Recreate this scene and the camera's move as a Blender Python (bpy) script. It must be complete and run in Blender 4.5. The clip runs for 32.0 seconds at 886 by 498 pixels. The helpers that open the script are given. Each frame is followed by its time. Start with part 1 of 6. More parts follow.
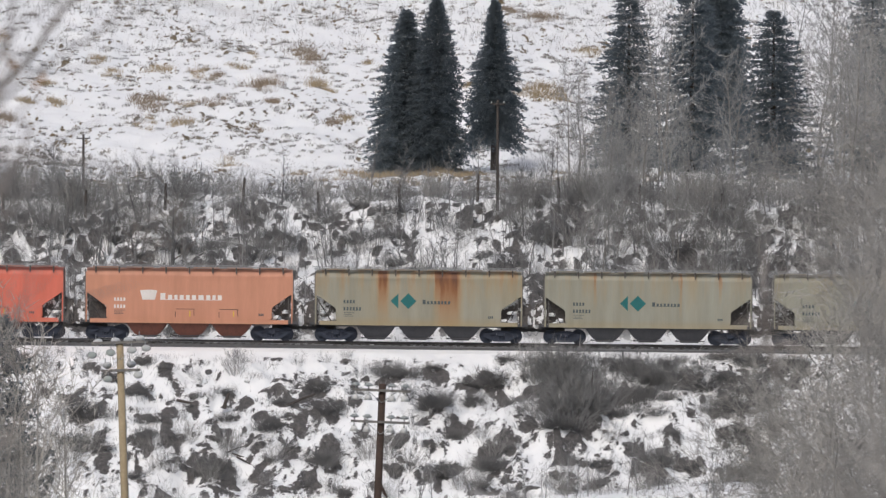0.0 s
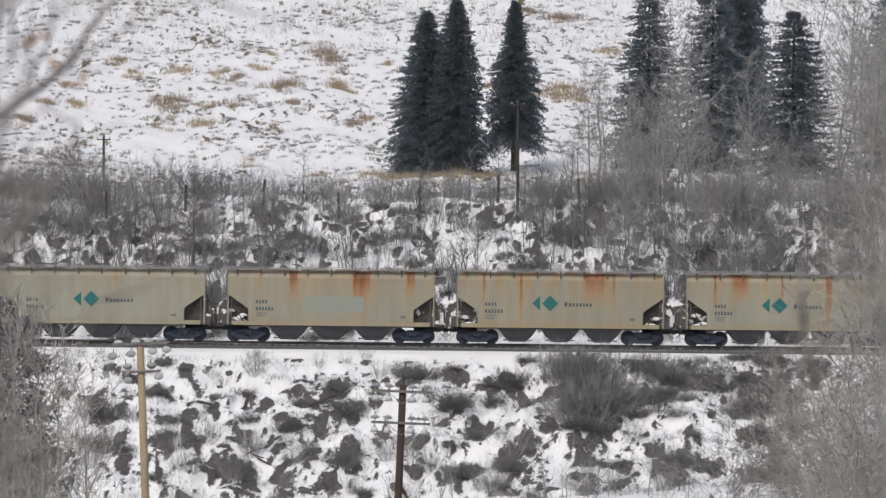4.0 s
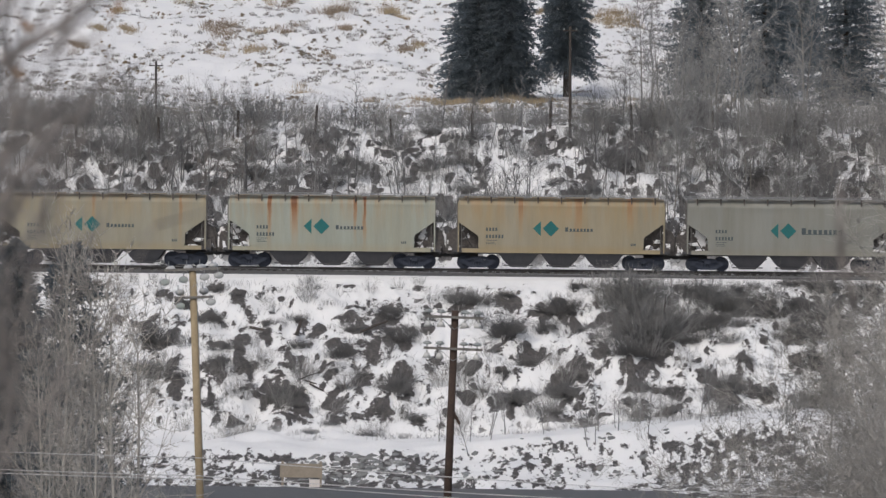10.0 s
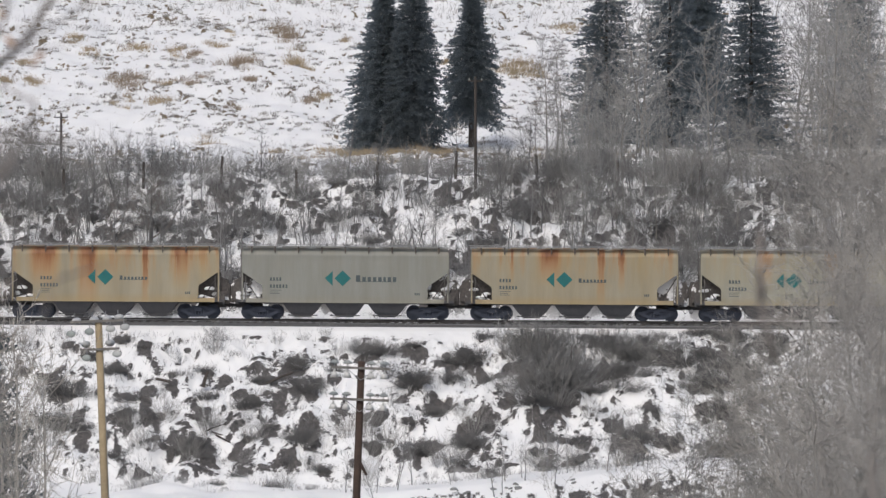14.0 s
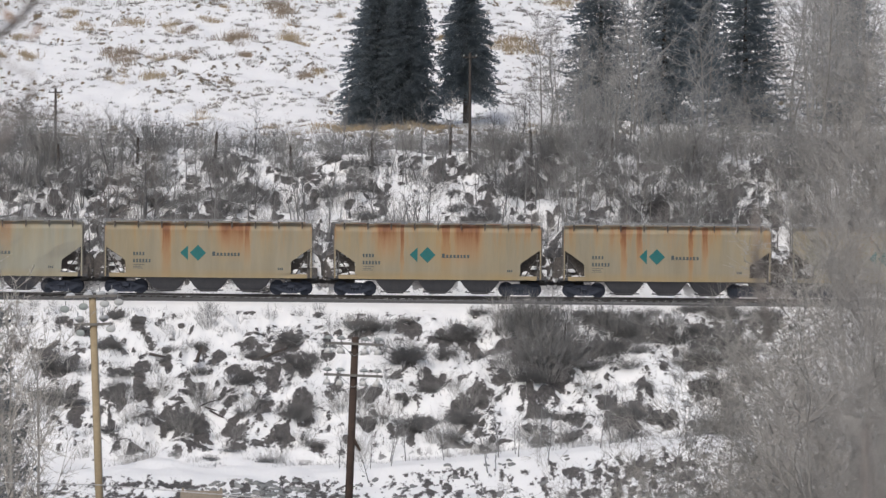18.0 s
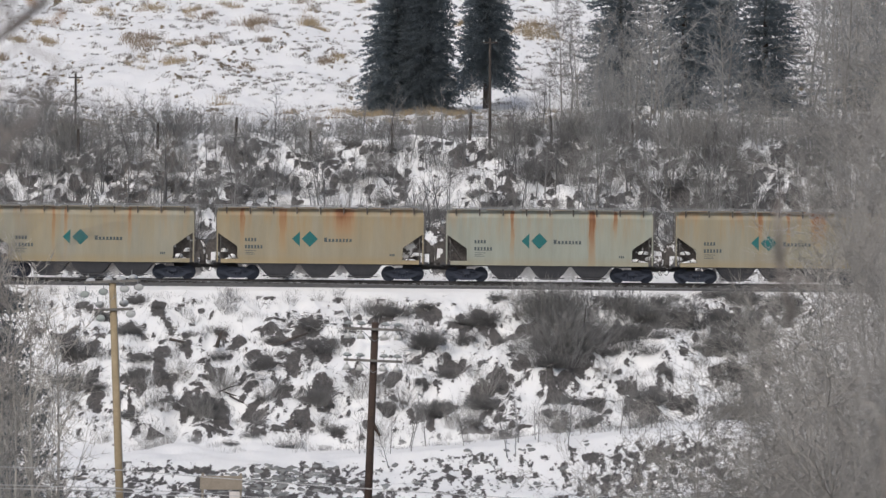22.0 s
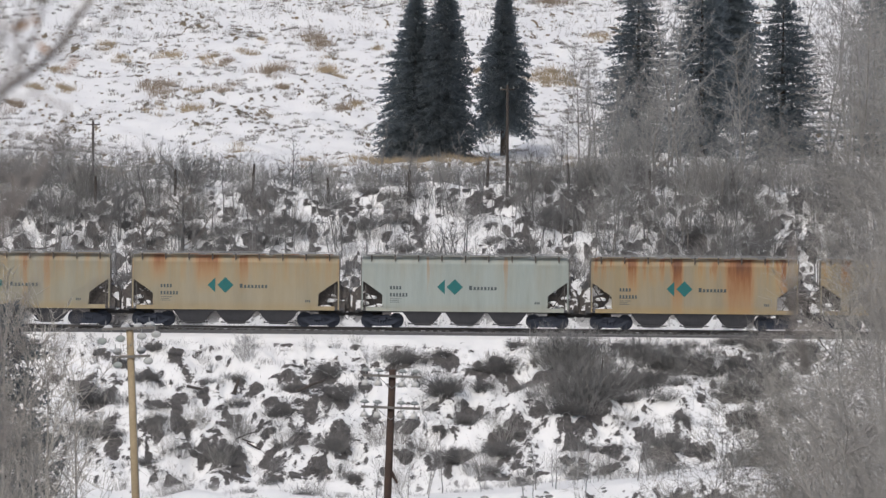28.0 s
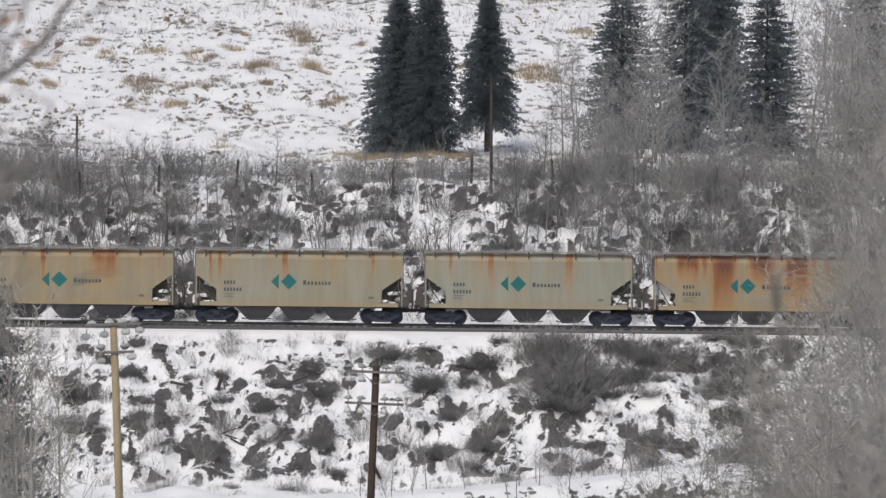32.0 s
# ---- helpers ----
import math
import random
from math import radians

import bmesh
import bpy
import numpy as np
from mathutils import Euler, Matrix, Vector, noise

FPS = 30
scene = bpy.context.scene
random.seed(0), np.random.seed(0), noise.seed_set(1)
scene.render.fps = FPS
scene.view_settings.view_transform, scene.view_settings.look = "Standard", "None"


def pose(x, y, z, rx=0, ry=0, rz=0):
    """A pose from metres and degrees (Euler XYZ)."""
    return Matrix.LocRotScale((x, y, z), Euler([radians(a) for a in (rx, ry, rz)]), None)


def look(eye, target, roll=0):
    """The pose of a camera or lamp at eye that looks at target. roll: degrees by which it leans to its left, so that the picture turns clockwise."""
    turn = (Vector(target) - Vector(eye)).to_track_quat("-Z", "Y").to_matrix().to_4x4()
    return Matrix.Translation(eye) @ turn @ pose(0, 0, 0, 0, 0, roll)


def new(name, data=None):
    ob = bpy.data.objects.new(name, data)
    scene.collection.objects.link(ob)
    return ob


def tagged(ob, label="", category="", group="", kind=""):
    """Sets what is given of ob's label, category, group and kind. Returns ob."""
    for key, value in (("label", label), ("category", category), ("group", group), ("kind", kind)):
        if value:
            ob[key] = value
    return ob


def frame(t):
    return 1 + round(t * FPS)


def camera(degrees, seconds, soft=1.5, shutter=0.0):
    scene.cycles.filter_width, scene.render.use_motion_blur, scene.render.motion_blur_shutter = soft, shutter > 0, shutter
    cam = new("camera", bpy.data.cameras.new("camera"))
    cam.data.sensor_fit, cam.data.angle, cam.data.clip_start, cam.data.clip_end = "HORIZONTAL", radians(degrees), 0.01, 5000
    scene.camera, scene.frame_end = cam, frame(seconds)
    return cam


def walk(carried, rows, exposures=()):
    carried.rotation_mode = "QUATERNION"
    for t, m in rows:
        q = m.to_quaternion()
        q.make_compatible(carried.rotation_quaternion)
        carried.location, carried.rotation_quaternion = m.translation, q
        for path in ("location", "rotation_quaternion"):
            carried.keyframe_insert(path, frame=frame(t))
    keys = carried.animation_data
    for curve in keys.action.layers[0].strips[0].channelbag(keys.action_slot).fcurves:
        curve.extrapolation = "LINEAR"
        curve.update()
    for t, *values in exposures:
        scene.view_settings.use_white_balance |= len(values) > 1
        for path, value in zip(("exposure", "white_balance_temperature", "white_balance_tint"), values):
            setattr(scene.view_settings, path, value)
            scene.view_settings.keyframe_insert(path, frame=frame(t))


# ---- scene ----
# The camera stands on a bank across the valley and is turned by hand. Rows: seconds, yaw, pitch, roll.
cam = camera(8.0, 32.0, soft=1.4)
EYE = 6.0
cam.data.dof.use_dof = True
cam.data.dof.focus_distance = 405.0
cam.data.dof.aperture_fstop = 14.0
ROWS = [
    (0.0, 0.0004, 0.0007, 0.6342),
    (0.5, 0.0330, -0.0100, 0.6093),
    (1.0, 0.0860, -0.0178, 0.6024),
    (1.5, 0.1349, -0.0504, 0.5816),
    (2.0, 0.1639, -0.0498, 0.6001),
    (2.5, 0.1665, -0.0063, 0.5435),
    (4.5, 0.2089, 0.0187, 0.6570),
    (5.0, 0.2271, 0.0639, 0.7491),
    (5.5, 0.2791, -0.2097, 0.6832),
    (6.0, 0.2712, -0.3076, 0.7165),
    (6.5, 0.3727, -0.3820, 0.7316),
    (7.0, 0.4811, -0.3224, 0.6445),
    (7.5, 0.4614, -0.2678, 0.5980),
    (8.0, 0.4740, -0.4655, 0.6448),
    (8.5, 0.4638, -0.4861, 0.6258),
    (9.0, 0.7365, -0.5489, 0.6766),
    (9.5, 0.8379, -0.7016, 0.6318),
    (10.0, 0.6499, -0.6679, 0.5836),
    (10.5, 0.3242, -0.3256, 0.5149),
    (11.0, 0.0550, -0.1686, 0.4692),
    (11.5, -0.0761, -0.0562, 0.4879),
    (12.0, -0.1642, -0.1083, 0.5135),
    (12.5, -0.1951, -0.1536, 0.4982),
    (13.0, -0.1632, -0.2914, 0.4073),
    (13.5, -0.1843, -0.2267, 0.3761),
    (15.5, -0.2544, -0.1858, 0.3987),
    (16.0, -0.3175, -0.1926, 0.3864),
    (16.5, -0.2937, -0.1903, 0.4239),
    (17.0, -0.2611, -0.2527, 0.4684),
    (17.5, -0.2859, -0.3515, 0.4827),
    (18.0, -0.2519, -0.4194, 0.5279),
    (18.5, -0.2247, -0.4442, 0.4948),
    (19.0, -0.2210, -0.4571, 0.5194),
    (19.5, -0.1851, -0.4656, 0.4623),
    (20.0, -0.1423, -0.4974, 0.4915),
    (20.5, -0.0839, -0.5054, 0.5568),
    (21.0, -0.0720, -0.5349, 0.4861),
    (21.5, -0.0842, -0.4885, 0.6019),
    (22.0, -0.0727, -0.5537, 0.5478),
    (22.5, -0.0651, -0.4134, 0.5766),
    (23.0, -0.0276, -0.3343, 0.6047),
    (23.5, -0.0094, -0.2986, 0.5976),
    (24.0, 0.0316, -0.2518, 0.5859),
    (24.5, 0.0694, -0.2154, 0.5677),
    (25.0, 0.0712, -0.1616, 0.5984),
    (25.5, 0.1075, -0.1580, 0.5739),
    (27.5, 0.1030, -0.1190, 0.5881),
    (28.0, 0.0884, -0.1307, 0.5367),
    (28.5, 0.0557, -0.1327, 0.5735),
    (29.0, 0.0455, -0.1346, 0.5786),
    (29.5, 0.0393, -0.0906, 0.5672),
    (30.0, 0.0038, -0.1089, 0.6057),
    (30.5, -0.0136, -0.1199, 0.5528),
    (31.0, -0.0160, -0.0860, 0.5390),
    (31.5, -0.0468, -0.1485, 0.5706),
    (32.0, -0.0586, -0.1651, 0.5984),
]
walk(cam, [(t, pose(0, 0, EYE, 90 + pitch, 0, yaw) @ pose(0, 0, 0, 0, 0, roll)) for t, yaw, pitch, roll in ROWS],
     exposures=[(0.0, -0.01), (6.5, -0.03), (8.0, -0.10), (9.0, -0.18), (9.5, -0.22), (10.0, -0.21), (11.0, -0.07), (12.0, -0.04), (15.5, 0.02), (18.0, 0.01), (20.0, -0.04), (22.0, -0.07), (24.0, -0.05), (27.5, -0.02), (32.0, -0.02)])

# ---- world and light: a bright overcast day ----
world = bpy.data.worlds.new("overcast_sky")
scene.world = world
world.use_nodes = True
sky = world.node_tree.nodes.new("ShaderNodeTexSky")
sky.sky_type = "NISHITA"
sky.sun_disc = False
sky.sun_elevation = radians(48)
sky.sun_rotation = radians(200)
sky.air_density, sky.dust_density, sky.ozone_density = 1.0, 4.0, 1.0
world.node_tree.links.new(sky.outputs[0], world.node_tree.nodes["Background"].inputs[0])
world.node_tree.nodes["Background"].inputs[1].default_value = 0.10
sun = new("sun", bpy.data.lights.new("sun", "SUN"))
sun.data.energy, sun.data.angle, sun.data.color = 1.15, radians(14), (0.985, 0.995, 1.0)
sun.matrix_world = look((-200, -500, 600), (0, 0, 0))


# ---- mesh helpers ----
class Geo:
    """Vertices and faces gathered for one mesh."""

    def __init__(self):
        self.v, self.f, self.s = [], [], []

    def add(self, verts, faces, slot=0):
        n = len(self.v)
        self.v.extend(tuple(p) for p in verts)
        self.f.extend(tuple(i + n for i in q) for q in faces)
        self.s.extend([slot] * len(faces))
        return self

    def box(self, x0, x1, y0, y1, z0, z1, bevel=0.0, slot=0):
        b = min(bevel, (x1 - x0) / 3, (z1 - z0) / 3)
        if b <= 0:
            v = [(x, y, z) for x in (x0, x1) for y in (y0, y1) for z in (z0, z1)]
            return self.add(v, [(0, 1, 3, 2), (4, 6, 7, 5), (0, 4, 5, 1), (2, 3, 7, 6), (0, 2, 6, 4), (1, 5, 7, 3)], slot)
        out = [(x0 + b, z0), (x1 - b, z0), (x1, z0 + b), (x1, z1 - b), (x1 - b, z1), (x0 + b, z1), (x0, z1 - b), (x0, z0 + b)]
        return self.slab(out, y0, y1, slot)

    def slab(self, outline, y0, y1, slot=0):
        """An outline in x and z, drawn out along y."""
        n = len(outline)
        v = [(x, y0, z) for x, z in outline] + [(x, y1, z) for x, z in outline]
        f = [tuple(range(n)), tuple(reversed(range(n, 2 * n)))]
        f += [((i + 1) % n, i, n + i, n + (i + 1) % n) for i in range(n)]
        return self.add(v, f, slot)

    def rod(self, p, q, r0, r1=None, n=6, cap=True, slot=0):
        """A tapered rod from p to q."""
        r1 = r0 if r1 is None else r1
        p, q = Vector(p), Vector(q)
        d = q - p
        if d.length < 1e-6:
            return self
        a = d.orthogonal().normalized()
        b = d.normalized().cross(a)
        ring = [(math.cos(6.2832 * k / n), math.sin(6.2832 * k / n)) for k in range(n)]
        v = [p + (a * c + b * s) * r0 for c, s in ring] + [q + (a * c + b * s) * r1 for c, s in ring]
        f = [(k, (k + 1) % n, n + (k + 1) % n, n + k) for k in range(n)]
        if cap:
            f += [tuple(reversed(range(n))), tuple(range(n, 2 * n))]
        return self.add(v, f, slot)

    def tube(self, pts, radii, n=3, slot=0):
        """One unbroken tube along the points."""
        pts = [Vector(q) for q in pts]
        way = (pts[-1] - pts[0]).normalized() if (pts[-1] - pts[0]).length > 1e-6 else Vector((0, 0, 1))
        a = way.orthogonal().normalized()
        b = way.cross(a)
        ring = [(math.cos(6.2832 * k / n), math.sin(6.2832 * k / n)) for k in range(n)]
        v = [q + (a * c + b * s) * r for q, r in zip(pts, radii) for c, s in ring]
        f = [(i * n + k, i * n + (k + 1) % n, (i + 1) * n + (k + 1) % n, (i + 1) * n + k) for i in range(len(pts) - 1) for k in range(n)]
        return self.add(v, f, slot)

    def wheel(self, x, y0, y1, z, r, n=20, slot=0):
        return self.rod((x, y0, z), (x, y1, z), r, r, n, True, slot)

    def mesh(self, name, *mats, smooth=False):
        me = bpy.data.meshes.new(name)
        me.from_pydata(self.v, [], self.f)
        for m in mats:
            me.materials.append(m)
        if len(mats) > 1:
            me.polygons.foreach_set("material_index", self.s)
        if smooth:
            me.polygons.foreach_set("use_smooth", [True] * len(self.f))
        me.validate()
        return me


def part(name, geo, material, parent, label="", smooth=False, m=None):
    """ONE mesh object under a thing or a part."""
    me = geo if isinstance(geo, bpy.types.Mesh) else geo.mesh(name, material, smooth=smooth)
    ob = new(name, me)
    ob.parent = parent
    if m is not None:
        ob.matrix_basis = m
    return tagged(ob, label) if label else ob


def thing(name, m, label, category, group="", kind=""):
    ob = new(name)
    ob.matrix_basis = m
    return tagged(ob, label, category, group, kind)


# ---- materials ----
def material(name, rough=0.8, metal=0.0):
    m = bpy.data.materials.new(name)
    m.use_nodes = True
    b = m.node_tree.nodes["Principled BSDF"]
    b.inputs["Roughness"].default_value, b.inputs["Metallic"].default_value = rough, metal
    return m, m.node_tree, b


def node(nt, kind, **values):
    n = nt.nodes.new(kind)
    for k, v in values.items():
        n.inputs[k.replace("_", " ")].default_value = v
    return n


def math_node(nt, op, a, b=None, c=None, clamp=False):
    n = nt.nodes.new("ShaderNodeMath")
    n.operation, n.use_clamp = op, clamp
    for i, v in enumerate((a, b, c)):
        if v is None:
            continue
        if isinstance(v, (int, float)):
            n.inputs[i].default_value = v
        else:
            nt.links.new(v, n.inputs[i])
    return n.outputs[0]


def ramp(nt, fac, stops):
    n = nt.nodes.new("ShaderNodeValToRGB")
    nt.links.new(fac, n.inputs[0])
    e = n.color_ramp.elements
    while len(e) < len(stops):
        e.new(0.5)
    for el, (pos, col) in zip(e, stops):
        el.position, el.color = pos, (*col, 1)
    return n.outputs[0]


def mixed(nt, fac, a, b):
    n = nt.nodes.new("ShaderNodeMix")
    n.data_type = "RGBA"
    for sock, v in ((n.inputs[0], fac), (n.inputs[6], a), (n.inputs[7], b)):
        if isinstance(v, (int, float)):
            sock.default_value = v
        elif isinstance(v, tuple):
            sock.default_value = (*v, 1)
        else:
            nt.links.new(v, sock)
    return n.outputs[2]


def noise_of(nt, coord, scale, detail=4.0, rough=0.6):
    n = node(nt, "ShaderNodeTexNoise", Scale=scale, Detail=detail, Roughness=rough)
    nt.links.new(coord, n.inputs["Vector"])
    return n.outputs[0]


def position(nt):
    return nt.nodes.new("ShaderNodeNewGeometry").outputs["Position"]


def local(nt):
    return nt.nodes.new("ShaderNodeTexCoord").outputs["Object"]


def bump(nt, b, height, strength, distance):
    n = node(nt, "ShaderNodeBump", Strength=strength, Distance=distance)
    nt.links.new(height, n.inputs["Height"])
    nt.links.new(n.outputs[0], b.inputs["Normal"])


def plain(name, col, col2=None, scale=6.0, rough=0.8, metal=0.0, per_object=0.0, per_island=0.0, relief=0.0):
    """Two tones mingled by fine and coarse grain, with some difference from piece to piece."""
    m, nt, b = material(name, rough, metal)
    col2 = col2 or tuple(c * 0.7 for c in col)
    p = local(nt)
    g = math_node(nt, "MULTIPLY_ADD", noise_of(nt, p, scale * 6), 0.5, math_node(nt, "MULTIPLY", noise_of(nt, p, scale), 0.5))
    c = ramp(nt, g, [(0.32, col2), (0.66, col)])
    for amount, out in ((per_object, ("ShaderNodeObjectInfo", "Random")), (per_island, ("ShaderNodeNewGeometry", "Random Per Island"))):
        if amount:
            r = nt.nodes.new(out[0]).outputs[out[1]]
            hsv = nt.nodes.new("ShaderNodeHueSaturation")
            nt.links.new(math_node(nt, "MULTIPLY_ADD", r, 2 * amount, 1 - amount), hsv.inputs["Value"])
            nt.links.new(c, hsv.inputs["Color"])
            c = hsv.outputs[0]
    nt.links.new(c, b.inputs["Base Color"])
    if relief:
        bump(nt, b, g, 0.6, relief)
    return m


def lit_through(m, share):
    """Thin needles let part of the light through."""
    nt = m.node_tree
    b, out = nt.nodes["Principled BSDF"], nt.nodes["Material Output"]
    thin, both = nt.nodes.new("ShaderNodeBsdfTranslucent"), nt.nodes.new("ShaderNodeMixShader")
    nt.links.new(b.inputs["Base Color"].links[0].from_socket, thin.inputs["Color"])
    both.inputs[0].default_value = share
    nt.links.new(b.outputs[0], both.inputs[1])
    nt.links.new(thin.outputs[0], both.inputs[2])
    nt.links.new(both.outputs[0], out.inputs["Surface"])


def ground_material():
    """Old snow over brown litter: bare patches where the wind and the brush have opened it."""
    m, nt, b = material("snowy_ground", 0.75)
    p = position(nt)
    sep = nt.nodes.new("ShaderNodeSeparateXYZ")
    nt.links.new(p, sep.inputs[0])
    tint = noise_of(nt, p, 0.35, 5, 0.6)
    snow = ramp(nt, tint, [(0.3, (0.87, 0.868, 0.865)), (0.7, (0.93, 0.927, 0.918))])
    litter = ramp(nt, noise_of(nt, p, 3.2, 8, 0.85), [(0.32, (0.062, 0.058, 0.058)), (0.5, (0.13, 0.122, 0.120)), (0.72, (0.26, 0.240, 0.222))])
    straw = ramp(nt, noise_of(nt, p, 4.0, 5, 0.7), [(0.3, (0.10, 0.075, 0.04)), (0.7, (0.33, 0.24, 0.12))])
    # how bare each strip of the land is
    y = sep.outputs[1]
    bare = ramp(nt, math_node(nt, "MULTIPLY_ADD", y, 0.005, -1.54),
                [(0.0, (0.60,) * 3), (0.28, (0.50,) * 3), (0.30, (0.505,) * 3), (0.345, (0.495,) * 3), (0.362, (0.25,) * 3), (0.378, (0.25,) * 3), (0.39, (0.44,) * 3), (0.455, (0.437,) * 3), (0.468, (0.34,) * 3),
                 (0.537, (0.28,) * 3), (0.546, (0.51,) * 3), (0.575, (0.497,) * 3), (0.61, (0.475,) * 3), (0.64, (0.44,) * 3), (0.95, (0.45,) * 3), (1.0, (0.415,) * 3)])
    lay = nt.nodes.new("ShaderNodeVectorMath")
    lay.operation = "MULTIPLY"
    nt.links.new(p, lay.inputs[0])
    lay.inputs[1].default_value = (1.0, 0.25, 1.0)
    far = math_node(nt, "GREATER_THAN", y, 408.0)
    grain = math_node(nt, "MULTIPLY_ADD", far, -0.05, 1.75)
    fine_node = node(nt, "ShaderNodeTexNoise", Detail=8.0, Roughness=0.60)
    nt.links.new(lay.outputs[0], fine_node.inputs["Vector"])
    nt.links.new(grain, fine_node.inputs["Scale"])
    fine = fine_node.outputs[0]
    wide = noise_of(nt, lay.outputs[0], 0.22, 4, 0.6)
    n = math_node(nt, "MULTIPLY_ADD", wide, 0.30, math_node(nt, "MULTIPLY", fine, 0.70))
    stand = nt.nodes.new("ShaderNodeAttribute")
    stand.attribute_name = "stand"
    over = math_node(nt, "SUBTRACT", math_node(nt, "ADD", n, bare), 1.0)
    mask = math_node(nt, "MULTIPLY", math_node(nt, "ADD", over, 0.015, None), 28.0, None, True)
    ragged = math_node(nt, "MULTIPLY_ADD", noise_of(nt, p, 5.0, 7, 0.75), 1.5, -1.30)
    bared = math_node(nt, "MULTIPLY", math_node(nt, "ADD", stand.outputs["Fac"], ragged), 12.0, None, True)
    broken = nt.nodes.new("ShaderNodeAttribute")
    broken.attribute_name = "broken"
    cast = nt.nodes.new("ShaderNodeMix")
    for sock, v in zip(cast.inputs[:1] + cast.inputs[2:4], (broken.outputs["Fac"], mask, bared)):
        nt.links.new(v, sock)
    mask = cast.outputs[0]
    straw_mask = math_node(nt, "MULTIPLY", math_node(nt, "GREATER_THAN", y, 440.0), math_node(nt, "MULTIPLY", noise_of(nt, p, 0.09, 3), 1.5, None, True), None, True)
    earth = mixed(nt, straw_mask, litter, straw)
    nt.links.new(mixed(nt, mask, snow, earth), b.inputs["Base Color"])
    rough_soil = math_node(nt, "MULTIPLY", noise_of(nt, p, 7.0, 5, 0.7), math_node(nt, "MULTIPLY_ADD", mask, 1.1, 0.12))
    crust = math_node(nt, "MULTIPLY", mask, -0.75)
    bump(nt, b, math_node(nt, "ADD", math_node(nt, "MULTIPLY_ADD", fine, 0.5, crust), rough_soil), 0.8, 0.22)
    b.inputs["Specular IOR Level"].default_value = 0.2
    return m


def wagon_paint():
    """Sun-bleached wagon enamel; rust runs down from the roof seams where each wagon's own stains stand."""
    m, nt, b = material("wagon_enamel", 0.6)
    p = local(nt)
    sep = nt.nodes.new("ShaderNodeSeparateXYZ")
    nt.links.new(p, sep.inputs[0])
    x, z = sep.outputs[0], sep.outputs[2]

    def own(name):
        a = nt.nodes.new("ShaderNodeAttribute")
        a.attribute_type, a.attribute_name = "OBJECT", name
        return a
    paint, rusty, seed = own("paint").outputs["Color"], own("rusty").outputs["Fac"], own("seed").outputs["Fac"]
    shift = nt.nodes.new("ShaderNodeCombineXYZ")
    nt.links.new(math_node(nt, "MULTIPLY", seed, 17.3), shift.inputs[0])
    add = nt.nodes.new("ShaderNodeVectorMath")
    nt.links.new(p, add.inputs[0])
    nt.links.new(shift.outputs[0], add.inputs[1])
    stretch = nt.nodes.new("ShaderNodeVectorMath")
    stretch.operation = "MULTIPLY"
    nt.links.new(add.outputs[0], stretch.inputs[0])
    stretch.inputs[1].default_value = (1.0, 0.2, 0.13)
    down = math_node(nt, "SUBTRACT", 4.45, z)
    run = noise_of(nt, stretch.outputs[0], 2.2, 5, 0.65)
    blur = noise_of(nt, add.outputs[0], 0.8, 4)
    fade = math_node(nt, "SUBTRACT", 1.0, math_node(nt, "DIVIDE", down, math_node(nt, "MULTIPLY_ADD", blur, 3.2, 0.6)), None, True)
    light = math_node(nt, "MULTIPLY", math_node(nt, "MULTIPLY", math_node(nt, "SUBTRACT", run, 0.45), 6.0, None, True), fade)
    rust = math_node(nt, "MULTIPLY", light, rusty)
    for k in range(4):
        s = nt.nodes.new("ShaderNodeSeparateXYZ")
        nt.links.new(own("streak_%d" % k).outputs["Vector"], s.inputs[0])
        wav = math_node(nt, "MULTIPLY_ADD", noise_of(nt, stretch.outputs[0], 7.0, 4), 0.35, -0.175)
        dist = math_node(nt, "ABSOLUTE", math_node(nt, "ADD", math_node(nt, "SUBTRACT", x, s.outputs[0]), wav))
        side = math_node(nt, "MULTIPLY", math_node(nt, "SUBTRACT", 1.35, math_node(nt, "DIVIDE", dist, s.outputs[1])), 1.5, None, True)
        tail = math_node(nt, "MULTIPLY", math_node(nt, "SUBTRACT", 1.15, math_node(nt, "DIVIDE", down, math_node(nt, "MULTIPLY", s.outputs[2], 1.35))), 0.95, None, True)
        rust = math_node(nt, "MAXIMUM", rust, math_node(nt, "MULTIPLY", math_node(nt, "MULTIPLY", side, tail), math_node(nt, "MULTIPLY_ADD", run, 0.9, 0.42), None, True))
    rust = math_node(nt, "MULTIPLY", rust, own("depth").outputs["Fac"], None, True)
    rust_col = ramp(nt, rust, [(0.0, (0.43, 0.29, 0.12)), (0.4, (0.40, 0.205, 0.075)), (0.75, (0.27, 0.115, 0.045)), (1.0, (0.15, 0.065, 0.035))])
    dirt = ramp(nt, noise_of(nt, stretch.outputs[0], 1.2, 6, 0.7), [(0.3, (0.80, 0.79, 0.75)), (0.7, (1.03, 1.03, 1.03))])
    mul = nt.nodes.new("ShaderNodeMix")
    mul.data_type, mul.blend_type = "RGBA", "MULTIPLY"
    mul.inputs[0].default_value = 1.0
    nt.links.new(paint, mul.inputs[6])
    nt.links.new(dirt, mul.inputs[7])
    # road dirt thrown up along the sill
    low = math_node(nt, "MULTIPLY", math_node(nt, "MULTIPLY_ADD", z, -2.2, 3.6, True), math_node(nt, "MULTIPLY", blur, math_node(nt, "MULTIPLY_ADD", rusty, 1.0, 0.12)), None, True)
